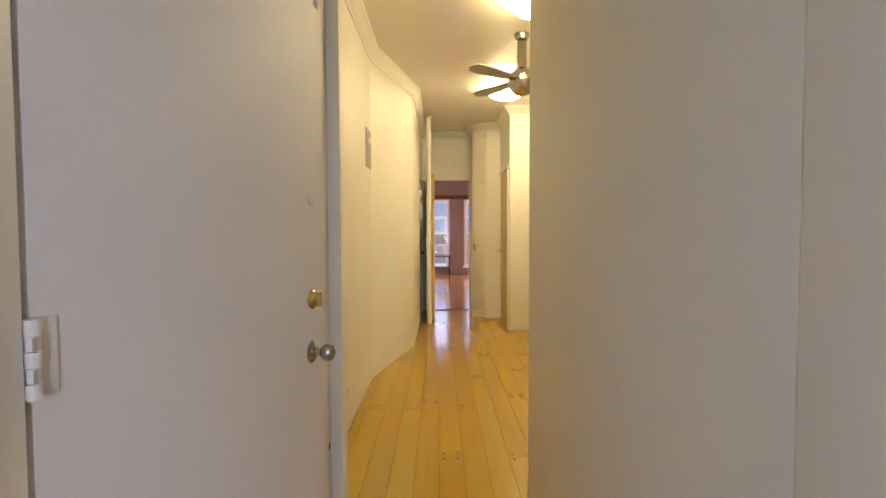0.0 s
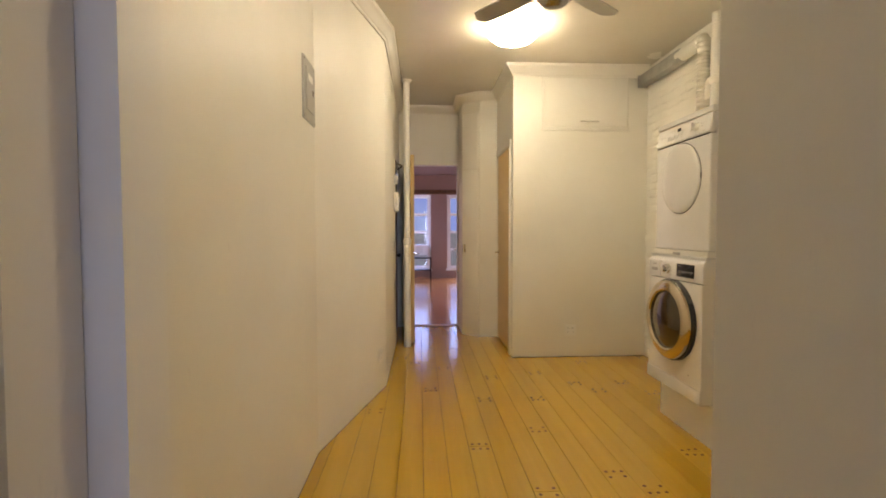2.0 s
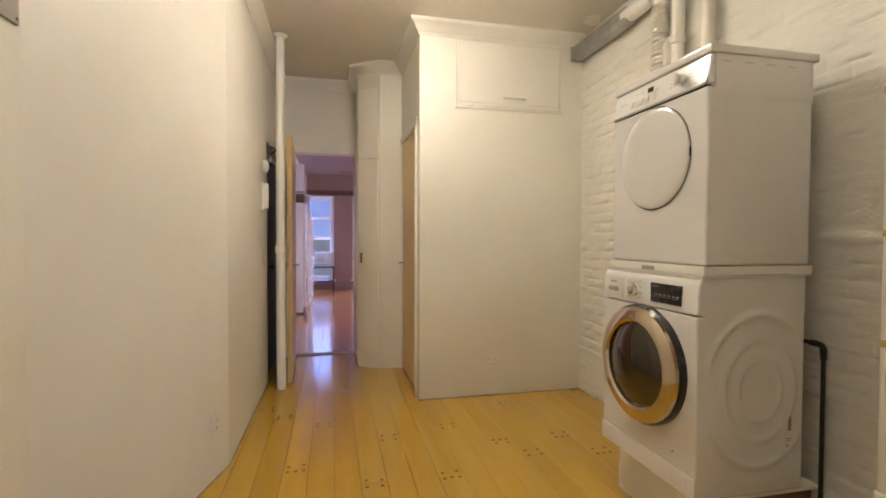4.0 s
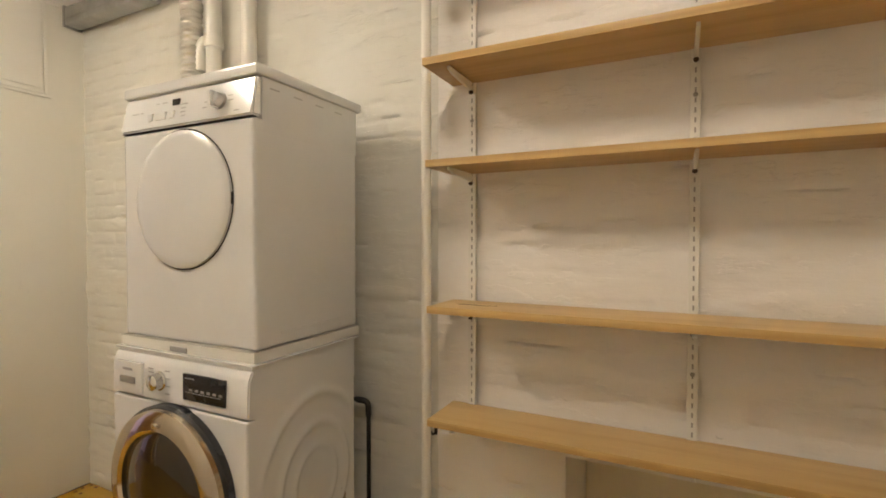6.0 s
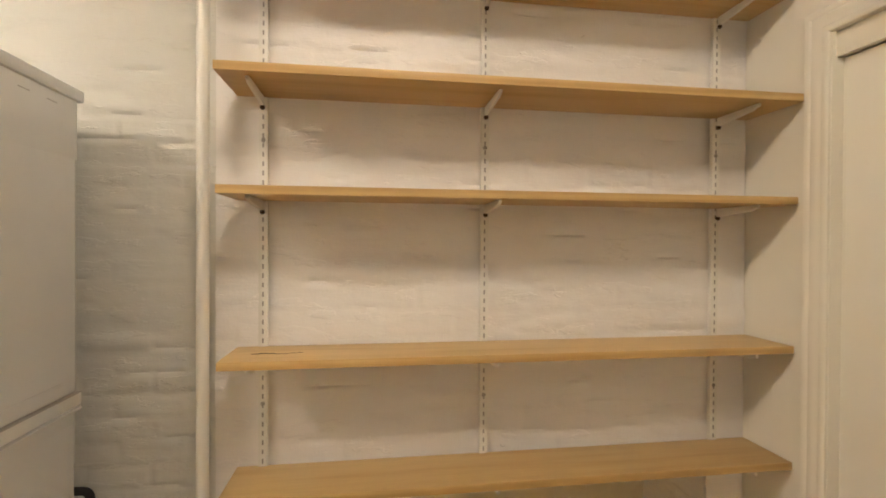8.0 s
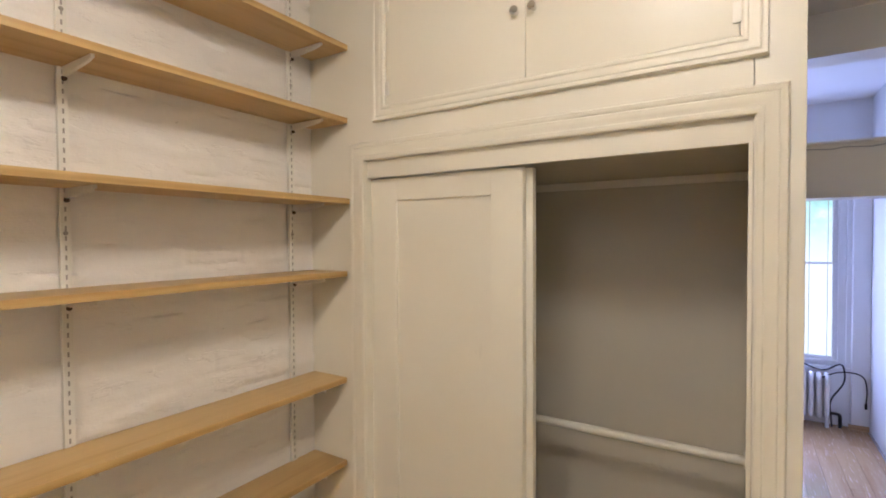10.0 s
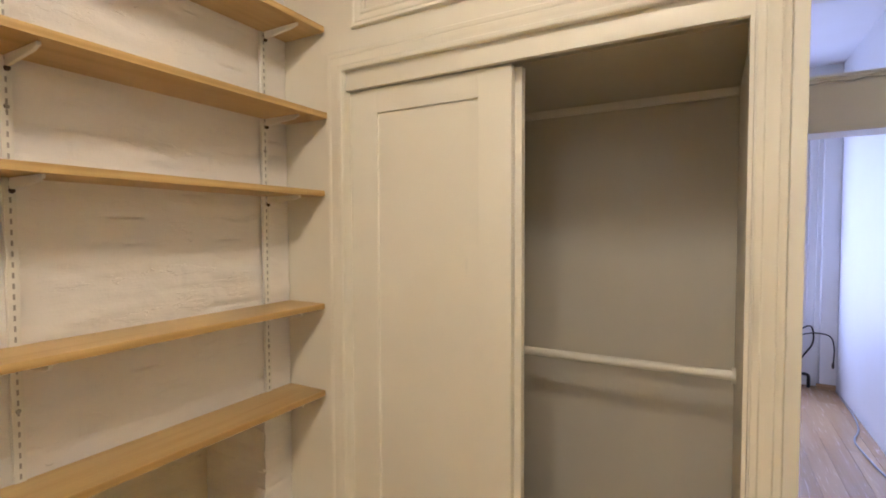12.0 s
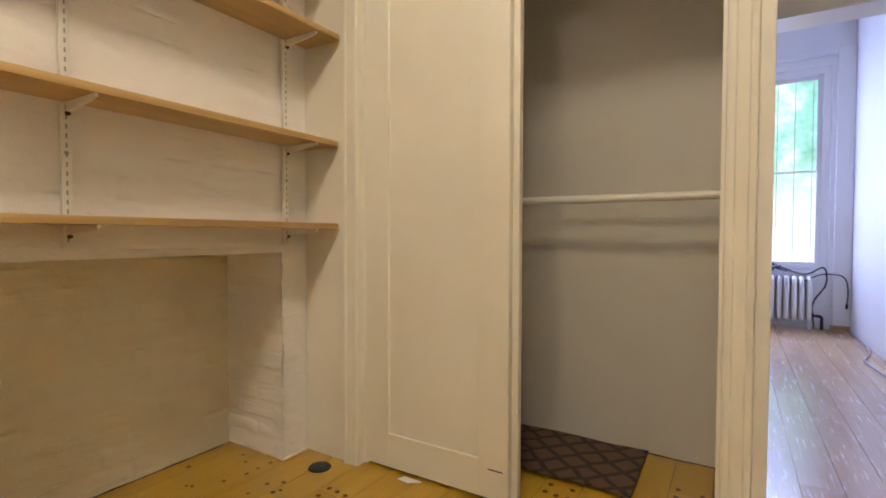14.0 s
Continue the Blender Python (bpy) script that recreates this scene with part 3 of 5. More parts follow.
part("peephole", lathe([(0, 0), (0.012, 0), (0.012, 0.006), (0.006, 0.010), (0, 0.010)], 20, m=turn_x(0, 0.862, 1.42)), DOORW, ed, "painted-over peephole")
for z in (0.30, 1.165, 1.88):
    h = part("hinge", box(-0.003, 0.004, -0.006, 0.034, z - 0.052, z + 0.052, 0.0015), DOORW, ed, "white painted butt hinge with open knuckles")
    barrel = bmesh.new()
    for a, c_, r in ((-0.052, -0.031, 0.0095), (-0.030, -0.011, 0.0080), (-0.010, 0.010, 0.0095), (0.011, 0.030, 0.0080), (0.031, 0.052, 0.0095)):
        tube([(0.008, -0.004, z + a), (0.008, -0.004, z + c_)], r, 14, bm=barrel)
    part("barrel", barrel, DOORW, h)
    # raised grey strips stand for the shade between the knuckles
    for a in (-0.029, 0.012):
        part("gap", box(0.0165, 0.0178, -0.012, -0.006, z + a, z + a + 0.017), SHADE, h, "grey strip standing for the shade between the knuckles")


def lever(parent, m, side=1):
    """A lever handle: round rose and a bent bar."""
    bm = lathe([(0, 0), (0.025, 0), (0.025, 0.006), (0.020, 0.009), (0.009, 0.010), (0.009, 0.042), (0, 0.042)], 24)
    tube(bend([(0, 0, 0.038), (0, 0, 0.052), (side * 0.02, 0, 0.056), (side * 0.115, 0, 0.052)], 0.015), 0.008, 10, bm=bm)
    bm.transform(m)
    return part("lever_handle", bm, CHROME, parent, "polished steel lever handle")


oakd = tagged(thing("door_2", pose(1.112, 6.40, 0), "pale oak veneer flush door, closed", "door"), kind="structure")
part("leaf", box(-0.035, 0.005, 0.008, 0.782, 0.012, 2.158, 0.002), OAK, oakd)
lever(oakd, pose(-0.035, 0.73, 1.03) @ Matrix.Rotation(-math.pi / 2, 4, "Y") @ Matrix.Rotation(math.pi / 2, 4, "Z"), -1)
part("lock", lathe([(0, 0), (0.013, 0), (0.013, 0.006), (0, 0.006)], 18, m=pose(-0.035, 0.73, 1.20) @ Matrix.Rotation(-math.pi / 2, 4, "Y")), CHROME, oakd, "round steel lock")
for z in (0.24, 1.86):
    part("hinge", box(-0.041, -0.033, 0.0, 0.028, z - 0.05, z + 0.05, 0.002), IRON, oakd, "dark metal hinge")

nd = tagged(thing("door_3", pose(-0.005, YN - 0.022, 0, 0, 0, 2.2), "pale oak veneer door standing wide open", "door"), kind="structure")
part("leaf", box(0.0, 0.042, -0.985, -0.004, 0.012, 2.14, 0.002), OAK, nd)
lever(nd, pose(0.042, -0.925, 1.03) @ Matrix.Rotation(math.pi / 2, 4, "Y") @ Matrix.Rotation(math.pi / 2, 4, "Z"), 1)
lever(nd, pose(0.0, -0.925, 1.03) @ Matrix.Rotation(-math.pi / 2, 4, "Y") @ Matrix.Rotation(math.pi / 2, 4, "Z"), 1)

bd = tagged(thing("door_4", pose(-0.16, 7.02, 0), "dark brown stained panel door, closed, with a door closer", "door"), kind="structure")
part("leaf", box(-0.045, 0.0, 0.0, 0.82, 0.012, 2.03, 0.002), BROWN, bd)
fr = box(0.001, 0.03, -0.06, 0.0, 0, 2.09, 0.003)
box(0.001, 0.03, -0.06, 0.84, 2.032, 2.09, 0.003, bm=fr)
part("door_frame", fr, BROWN, bd)
dc = part("closer", box(0.0, 0.05, 0.06, 0.30, 1.93, 1.99, 0.008), STEEL, bd, "grey metal door closer")
part("arm", tube(bend([(0.04, 0.10, 2.0), (0.10, -0.02, 2.03), (0.04, -0.09, 2.05)], 0.02), 0.008, 8), STEEL, dc)
part("door_knob", lathe([(0, 0), (0.027, 0), (0.02, 0.012), (0.012, 0.016), (0.012, 0.035), (0.025, 0.05), (0.02, 0.066), (0, 0.07)], 20, m=turn_x(0, 0.07, 1.0)), IRON, bd)
for z in (0.35, 1.68):
    part("hinge", box(0.0, 0.012, 0.0, 0.03, z - 0.06, z + 0.06, 0.002), IRON, bd)

# far side of the far room: a white leaf standing open by the doorway, a brown one by the windows
wd = tagged(thing("door_5", pose(0.70, YN + 0.12, 0), "white painted door standing open in the far room", "door"), kind="structure")
part("leaf", box(0.0, 0.04, 0.0, 0.78, 0.012, 2.05, 0.003), COOL, wd)
lever(wd, pose(0.0, 0.72, 1.0) @ Matrix.Rotation(-math.pi / 2, 4, "Y") @ Matrix.Rotation(math.pi / 2, 4, "Z"), -1)

# ---------------------------------------------------------------- windows


def sash_window(name, m, w, h, material, label, rows=2, bars=0, meet=0.035):
    """x across, y out of the room, z up from the sill."""
    win = tagged(thing(name, m, label, "window"), kind="structure")
    fr = box(0, 0.06, 0, 0.10, 0, h, 0.004)
    box(w - 0.06, w, 0, 0.10, 0, h, 0.004, bm=fr)
    box(0.06, w - 0.06, 0, 0.10, h - 0.06, h, 0.004, bm=fr)
    box(0.06, w - 0.06, 0, 0.10, 0, 0.05, 0.004, bm=fr)
    part("window_frame", fr, material, win)
    step = (h - 0.11) / rows
    for k in range(rows):
        z0 = 0.05 + k * step
        y0 = 0.03 + 0.035 * (k % 2)
        lo_r, hi_r = (0.035 if k == 0 else meet), (0.035 if k == rows - 1 else meet)
        s = box(0.06, 0.10, y0, y0 + 0.035, z0, z0 + step, 0.003)
        box(w - 0.10, w - 0.06, y0, y0 + 0.035, z0, z0 + step, 0.003, bm=s)
        box(0.10, w - 0.10, y0, y0 + 0.035, z0, z0 + lo_r, 0.003, bm=s)
        box(0.10, w - 0.10, y0, y0 + 0.035, z0 + step - hi_r, z0 + step, 0.003, bm=s)
        sash = part("sash", s, material, win)
        pane = part("pane", box(0.10, w - 0.10, y0 + 0.015, y0 + 0.019, z0 + lo_r, z0 + step - hi_r), GLASS, sash, "clear window glass")
        pane.visible_shadow = False
    part("window_sill", box(-0.03, w + 0.03, -0.06, 0.0, -0.04, 0.0, 0.006), material, win)
    for k in range(bars):
        x = 0.12 + (w - 0.24) * k / max(1, bars - 1)
        part("guard_bar", tube([(x, 0.20, 0.05), (x, 0.20, h)], 0.003, 6), GREYM, win)
    return win


w1 = sash_window("window_1", pose(0.84, -2.50, 0.57, 0, 0, 180), 1.0, 2.03, COOL, "tall white painted sash window in full daylight", 2, 6, 0.011)
cas = box(-0.10, 0.0, -0.045, -0.02, -0.02, 2.03, 0.006)
box(1.0, 1.028, -0.030, -0.02, -0.02, 2.03, 0.004, bm=cas)
box(-0.10, 1.028, -0.034, -0.02, 2.03, 2.09, 0.006, bm=cas)
box(-0.10, 1.028, -0.052, -0.02, 2.09, 2.11, 0.005, bm=cas)
part("casing", cas, COOL, w1)
# the right-hand one stands in for a mirror strip that reflects the window
for x in (-0.22, 0.88):
    sash_window("window_2" if x < 0 else "mirror_strip_window", pose(x, FAR + 0.04, 0.24), 0.66 if x < 0 else 0.62, 2.02, COOL, "tall white window with narrow rails, bright with daylight; the right one stands for a mirror strip", 4)

# ---------------------------------------------------------------- wardrobe doors


def framed_panel(w, h, t, stile, rail_b, rail_t, sink):
    """A flush frame round a sunk panel with a small chamfer. x across, y deep (face at y = t), z up."""
    bm = box(0, stile, 0, t, 0, h, 0.002)
    box(w - stile, w, 0, t, 0, h, 0.002, bm=bm)
    box(stile, w - stile, 0, t - 0.0006, 0, rail_b, bm=bm)
    box(stile, w - stile, 0, t - 0.0006, h - rail_t, h, bm=bm)
    return bm, box(stile - 0.004, w - stile + 0.004, 0.004, t - sink, rail_b - 0.004, h - rail_t + 0.004)


def sliding_door(x0, y0, w, label):
    d = thing("sliding_door", pose(x0, y0, 0.012), label, "sliding door", "wardrobe sliding doors")
    fr, pn = framed_panel(w, 2.058, 0.030, 0.112, 0.13, 0.085, 0.009)
    part("frame", fr, CREAM, d)
    part("panel", pn, CREAM, d)
    return d


front_door = sliding_door(1.282, 2.066, 0.618, "cream painted sliding wardrobe door with one sunk panel")
part("finger_pull", box(0.02, 0.075, 0.0295, 0.0312, 0.10, 0.104), IRON, front_door, "thin dark scratch near the foot")
sliding_door(1.262, 2.030, 0.634, "cream painted sliding wardrobe door behind the other")

uc = thing("upper_cupboard", pose(0.694, 2.06, 2.335), "cream painted upper cupboard with two flush doors, closed", "cupboard")
part("back_panel", box(0.0, 1.112, 0.0, 0.02, 0.0, 0.465), CREAM, uc)
for x0, x1, hx, hg in ((0.002, 0.5622, 0.535, 0.008), (0.5644, 1.110, 0.592, 1.104)):
    cd = part("cupboard_door", box(x0, x1, 0.05, 0.071, 0.002, 0.463, 0.0015), CREAM, uc)
    part("knob", lathe([(0, 0), (0.008, 0), (0.007, 0.012), (0.014, 0.020), (0.013, 0.027), (0, 0.030)], 20, m=pose(hx, 0.071, 0.205, -90)), CHROME, cd, "small round steel knob")
    for z in (0.058, 0.362):
        part("hinge", box(hg - 0.009, hg + 0.009, 0.0711, 0.076, z - 0.025, z + 0.025, 0.001), TRIM, cd, "painted surface hinge")

rod = thing("closet_rod", pose(0.667, 1.59, 1.07), "white painted wooden clothes rail across the wardrobe", "clothes rail")
part("rail", tube([(0.012, 0, 0), (1.272, 0, 0)], 0.0165, 18), TRIM, rod)
for x in (0.0, 1.272):
    part("socket", tube([(x, 0, 0), (x + 0.012, 0, 0)], 0.028, 18), TRIM, rod)

RUG, nt, b = nodes_of("rug_weave")
v = coords(nt, (1, 1, 1))
mp = nt.nodes.new("ShaderNodeMapping")
mp.inputs["Rotation"].default_value = (0, 0, radians(45))
mp.inputs["Scale"].default_value = (11.0, 11.0, 11.0)
link(nt, v, mp.inputs[0])
vor = nt.nodes.new("ShaderNodeTexVoronoi")
vor.feature, vor.distance = "DISTANCE_TO_EDGE", "EUCLIDEAN"
vor.inputs["Randomness"].default_value = 0.28
vor.inputs["Scale"].default_value = 1.0
link(nt, mp.outputs[0], vor.inputs["Vector"])
fuzz = noise_tex(nt, v, 260, 2)
c = ramp(nt, vor.outputs["Distance"], [(0.09, (0.015, 0.012, 0.010)), (0.16, (0.15, 0.085, 0.05))])
link(nt, mix(nt, 0.35, c, ramp(nt, fuzz, [(0.3, (0.02, 0.012, 0.01)), (0.7, (0.13, 0.075, 0.045))])), b.inputs["Base Color"])
b.inputs["Roughness"].default_value = 0.95
bump(nt, b, fuzz, 0.6, 0.004)

rug = bmesh.new()
bmesh.ops.create_grid(rug, x_segments=60, y_segments=26, size=0.5)
for q in rug.verts:
    x, y = 1.43 + q.co.x * 0.99, 1.63 + q.co.y * 0.41
    q.co = Vector((x + 0.006 * noise.noise(Vector((y * 9, 3, 1))), y + 0.008 * noise.noise(Vector((x * 7, 1, 5))), 0.011 + 0.004 * noise.noise(Vector((x * 5, y * 5, 0)))))
r = bmesh.ops.extrude_face_region(rug, geom=rug.faces[:])
for q in [g for g in r["geom"] if isinstance(g, bmesh.types.BMVert)]:
    q.co.z += 0.006
bmesh.ops.recalc_face_normals(rug, faces=rug.faces[:])
tagged(part("rug", rug, RUG), "worn brown rug with a dark trellis pattern on the wardrobe floor", "rug")

# ---------------------------------------------------------------- wall shelves
UPRIGHTS = (3.610, 2.992, 2.252)
for y in UPRIGHTS:
    up = thing("shelf_upright", pose(XB - 0.006, y, 0), "white slotted steel upright screwed to the brick", "shelf upright", "slotted shelf uprights")
    ch = box(-0.014, 0.0, -0.012, 0.012, 0.885, 2.79, 0.002)
    part("channel", ch, PLASTIC, up)
    sl = bmesh.new()
    z = 0.90
    while z < 2.77:
        box(-0.0148, -0.0136, -0.0022, 0.0022, z, z + 0.013, bm=sl)
        z += 0.0254
    tagged(part("slot_strip", sl, SLOT, up, "row of dark slots", False), kind="stuff")
    for z in (1.14, 1.86, 2.44):
        part("screw", lathe([(0, 0), (0.006, 0), (0.004, 0.003), (0, 0.003)], 12, m=pose(-0.014, 0, z) @ Matrix.Rotation(-math.pi / 2, 4, "Y")), SLOT, up)


def bracket():
    """A pressed-steel shelf bracket: deep at the wall, thin at its tip."""
    bm = bmesh.new()
    prof = [(-0.012, -0.001), (-0.012, -0.027), (-0.030, -0.027), (-0.150, -0.017), (-0.166, -0.011), (-0.174, -0.011), (-0.174, -0.001)]
    a = [bm.verts.new((x, -0.0045, z)) for x, z in prof]
    c = [bm.verts.new((x, 0.0045, z)) for x, z in prof]
    bm.faces.new(a)
    bm.faces.new(c[::-1])
    for i in range(len(prof)):
        j = (i + 1) % len(prof)
        bm.faces.new([a[i], c[i], c[j], a[j]])
    bmesh.ops.recalc_face_normals(bm, faces=bm.faces[:])
    bmesh.ops.bevel(bm, geom=bm.edges[:], offset=0.0015, segments=1, affect="EDGES")
    return bm


for z, x0, tilt, lab in ((2.590, 1.985, 0, "pine board wall shelf on steel brackets"), (2.311, 1.990, 0, "pine board wall shelf on steel brackets"),
                         (1.998, 1.978, 0.3, "pine board wall shelf on steel brackets"), (1.716, 1.996, 0, "pine board wall shelf on steel brackets"),
                         (1.297, 2.004, 0, "pine board wall shelf with a dark mark on top"), (0.968, 2.006, 0, "lowest pine board wall shelf, over the recess")):
    sh = thing("wall_shelf", pose(XB - 0.014, 2.906, z, 0, 0, 0), lab, "shelf", "shelves on the chimney breast")
    bd_ = box(x0 - XB + 0.014, 0.0 if z > 1 else 0.002, -0.766, 0.772, -0.021, 0.0, 0.0022)
    part("board", bd_, SHELFW, sh)
    for y in UPRIGHTS:
        br = part("bracket", bracket(), PLASTIC, sh, "white steel bracket")
        br.matrix_basis = pose(-0.004, y - 2.906, -0.021)
        part("bolt", lathe([(0, 0), (0.0068, 0), (0.006, 0.005), (0, 0.005)], 14, m=pose(-0.0115, 0.0, -0.031) @ Matrix.Rotation(-math.pi / 2, 4, "Y")), RUST, br, "dark brown bolt head")
    if z == 1.297:
        burn = bmesh.new()
        for k in range(7):
            lathe([(0, 0.0002), (0.006 - 0.0005 * k, 0.0002), (0.006 - 0.0005 * k, 0.0008), (0, 0.0008)], 10, bm=burn, m=pose(-0.10 + 0.006 * math.sin(k * 1.3), 0.70 - 0.018 * k, 0) @ Matrix.Diagonal((0.55, 2.4, 1, 1)))
        part("mark", burn, DARK, sh, "dark stain")

wp = thing("riser_pipe", pose(2.142, 3.752, 0), "slim white painted riser pipe beside the shelves", "pipe")
part("pipe", tube([(0, 0, 0.0), (0, 0, CEIL)], 0.0155, 16), TRIM, wp)
part("coupling", lathe([(0.0155, 0.395), (0.023, 0.40), (0.023, 0.45), (0.0155, 0.455)], 18), TRIM, wp)
part("collar", lathe([(0.0, 0.0), (0.032, 0.0), (0.030, 0.012), (0.0155, 0.016)], 18), TRIM, wp)
hk = thing("wall_hook", pose(XE - 0.006, 3.86, 0.745), "small broken black hook on the brick wall", "hook")
part("stem", tube(bend([(0.004, 0, 0), (-0.03, 0.004, -0.004), (-0.034, 0.02, 0.022), (-0.02, 0.03, 0.03)], 0.012), 0.004, 8), IRON, hk)
part("plate", box(-0.004, 0.004, -0.02, 0.012, -0.012, 0.012, 0.002), IRON, hk)
dr = tagged(part("floor_plate", lathe([(0, 0.0), (0.045, 0.0), (0.043, 0.004), (0.03, 0.005), (0, 0.004)], 28, m=pose(2.03, 2.225, 0.001)), IRON), "round black iron floor plate by the wardrobe", "floor plate")
tagged(part("paper_scrap", prism([(1.62, 2.112), (1.70, 2.110), (1.712, 2.140), (1.66, 2.146)], 0.002, 0.004), PLASTIC), "torn white paper scrap on the floor", "paper")

# ---------------------------------------------------------------- stacked laundry machines
ped = thing("plinth", pose(1.84, 4.14, 0), "white painted wooden plinth under the washing machine", "plinth")
part("front_board", box(0, 0.02, 0.0, 0.60, 0, 0.252, 0.002), TRIM, ped)
part("side_board", box(0.021, 0.49, 0.0, 0.018, 0.0, 0.252, 0.002), OAKD, ped, "bare brown wooden side board")
part("side_board", box(0.021, 0.49, 0.582, 0.60, 0.0, 0.252, 0.002), TRIM, ped)
part("top_board", box(-0.03, 0.50, -0.02, 0.61, 0.2525, 0.268, 0.003), TRIM, ped)

# washing machine; x is depth from its face, y across, z up
WM = thing("washing_machine", pose(1.748, 4.110, 0.269), "white front-loading washing machine with a bronze-lit round door", "washing machine")
wb = box(0.0, 0.50, 0.004, 0.612, 0.0, 0.703, 0.012, 3)
part("body", wb, ENAMEL, WM)
part("upper_body", box(0.02, 0.50, 0.004, 0.612, 0.704, 0.852, 0.006, 2), ENAMEL, WM)
fascia = bmesh.new()
pr = [(0.030, 0.0), (0.0, 0.004), (0.004, 0.110), (0.018, 0.138), (0.040, 0.150), (0.055, 0.150), (0.055, 0.0)]
aa = [fascia.verts.new((x, 0.0, 0.705 + z)) for x, z in pr]
cc = [fascia.verts.new((x, 0.616, 0.705 + z)) for x, z in pr]
fascia.faces.new(aa)
fascia.faces.new(cc[::-1])
for i in range(len(pr)):
    j = (i + 1) % len(pr)
    fascia.faces.new([aa[i], cc[i], cc[j], aa[j]])
bmesh.ops.recalc_face_normals(fascia, faces=fascia.faces[:])
bmesh.ops.bevel(fascia, geom=fascia.edges[:], offset=0.004, segments=2, affect="EDGES")
fa = part("control_panel", fascia, ENAMEL, WM)
drw = part("detergent_drawer", box(-0.006, 0.01, 0.455, 0.592, 0.718, 0.818, 0.004), ENAMEL, fa)
part("pull", box(-0.0075, -0.004, 0.485, 0.562, 0.748, 0.770, 0.004), GREY, drw, "grey recessed pull")
part("badge", box(-0.0068, -0.0055, 0.500, 0.548, 0.790, 0.798), GREY, drw, "grey maker's mark")
dial = part("dial", lathe([(0, 0), (0.031, 0), (0.031, 0.005), (0.026, 0.008), (0.024, 0.030), (0.020, 0.033), (0, 0.033)], 32, m=pose(0.004, 0.376, 0.772, 0, -90)), CHROME, fa, "chrome program dial")
part("pointer", box(-0.0305, -0.028, 0.374, 0.378, 0.78, 0.796), GREY, dial)
for s, y0 in ((-1, 0.338), (1, 0.416)):
    for k in range(7):
        part("print", box(-0.0012, 0.003, y0 - 0.011, y0 + 0.011, 0.734 + 0.012 * k, 0.7365 + 0.012 * k), GREY, fa, "grey printed line") if k % 2 == 0 or s > 0 else None
dp = part("display", box(-0.004, 0.01, 0.085, 0.262, 0.732, 0.812, 0.002), BLACK, fa, "glossy black display")
for k in range(6):
    part("touch_key", box(-0.0052, -0.0038, 0.095 + 0.025 * k, 0.108 + 0.025 * k, 0.762, 0.769), GREY, dp, "pale printed key")
part("print", box(-0.0052, -0.0038, 0.10, 0.25, 0.756, 0.7575), GREY, dp)
part("print", box(-0.0052, -0.0038, 0.21, 0.25, 0.798, 0.801), GREY, dp)
turn_face = pose(0.0, 0.306, 0.452, 0, -90)
wdoor = part("door", lathe([(0.0, -0.002), (0.258, -0.002), (0.258, 0.022), (0.250, 0.030), (0.19, 0.030), (0.19, 0.0)], 64, m=turn_face), BLACK, WM, "round door with a black rim")
part("door_ring", lathe([(0.180, 0.028), (0.182, 0.052), (0.192, 0.060), (0.228, 0.056), (0.246, 0.044), (0.249, 0.030)], 64, m=turn_face), RING, wdoor, "polished chrome door ring, the floor's golden reflection in its colour")
part("door_glass", lathe([(0, 0.066), (0.06, 0.065), (0.12, 0.060), (0.165, 0.050), (0.183, 0.040)], 64, m=turn_face), DARKGLASS, wdoor, "dark tinted door glass")
part("drum", lathe([(0, -0.001), (0.13, 0.001), (0.16, 0.012), (0.178, 0.030)], 48, m=turn_face), STEELD, wdoor, "steel drum behind the glass")
part("catch", box(-0.066, -0.052, 0.296, 0.318, 0.655, 0.667, 0.003), CHROME, wdoor)
part("kick_strip", box(-0.004, 0.012, 0.004, 0.612, 0.005, 0.085, 0.003), ENAMEL, WM)
part("filter_flap", box(-0.0055, 0.0, 0.045, 0.135, 0.02, 0.075, 0.002), ENAMEL, WM)
part("scuff", box(-0.0008, 0.004, 0.118, 0.128, 0.140, 0.147), BROWN, WM, "small brown chip")


def pressed_side():
    """The pressed side panel: concentric raised ribs in the sheet."""
    n, k = 74, 84
    bm = bmesh.new()
    grid = []
    for j in range(k + 1):
        row = []
        for i in range(n + 1):
            x, z = 0.03 + 0.46 * i / n, 0.03 + 0.79 * j / k
            d = math.hypot((x - 0.285) * 1.05, (z - 0.41) * 0.88)
            edge = min(1.0, min(x - 0.03, 0.49 - x) / 0.025, min(z - 0.03, 0.82 - z) / 0.03)
            rib = sum(math.exp(-((d - r) / s) ** 2) * a for r, s, a in ((0.105, 0.011, 0.005), (0.172, 0.013, 0.006), (0.262, 0.013, 0.006)))
            side = 1.0 if d < 0.2 else max(0.0, min(1.0, abs(z - 0.41) / 0.12 - 0.5))
            row.append(bm.verts.new((x, 0.0035 - max(0.0, edge) * (0.0008 + rib * side), z)))
        grid.append(row)
    for a, c in zip(grid, grid[1:]):
        for i in range(n):
            bm.faces.new([a[i], a[i + 1], c[i + 1], c[i]])
    bmesh.ops.recalc_face_normals(bm, faces=bm.faces[:])
    return bm


part("side_panel", pressed_side(), ENAMEL, WM, "pressed white side panel with curved ribs")
stick = part("rating_sticker", box(0.412, 0.442, 0.0005, 0.0018, 0.14, 0.35), ENAMEL, WM, "white rating sticker")
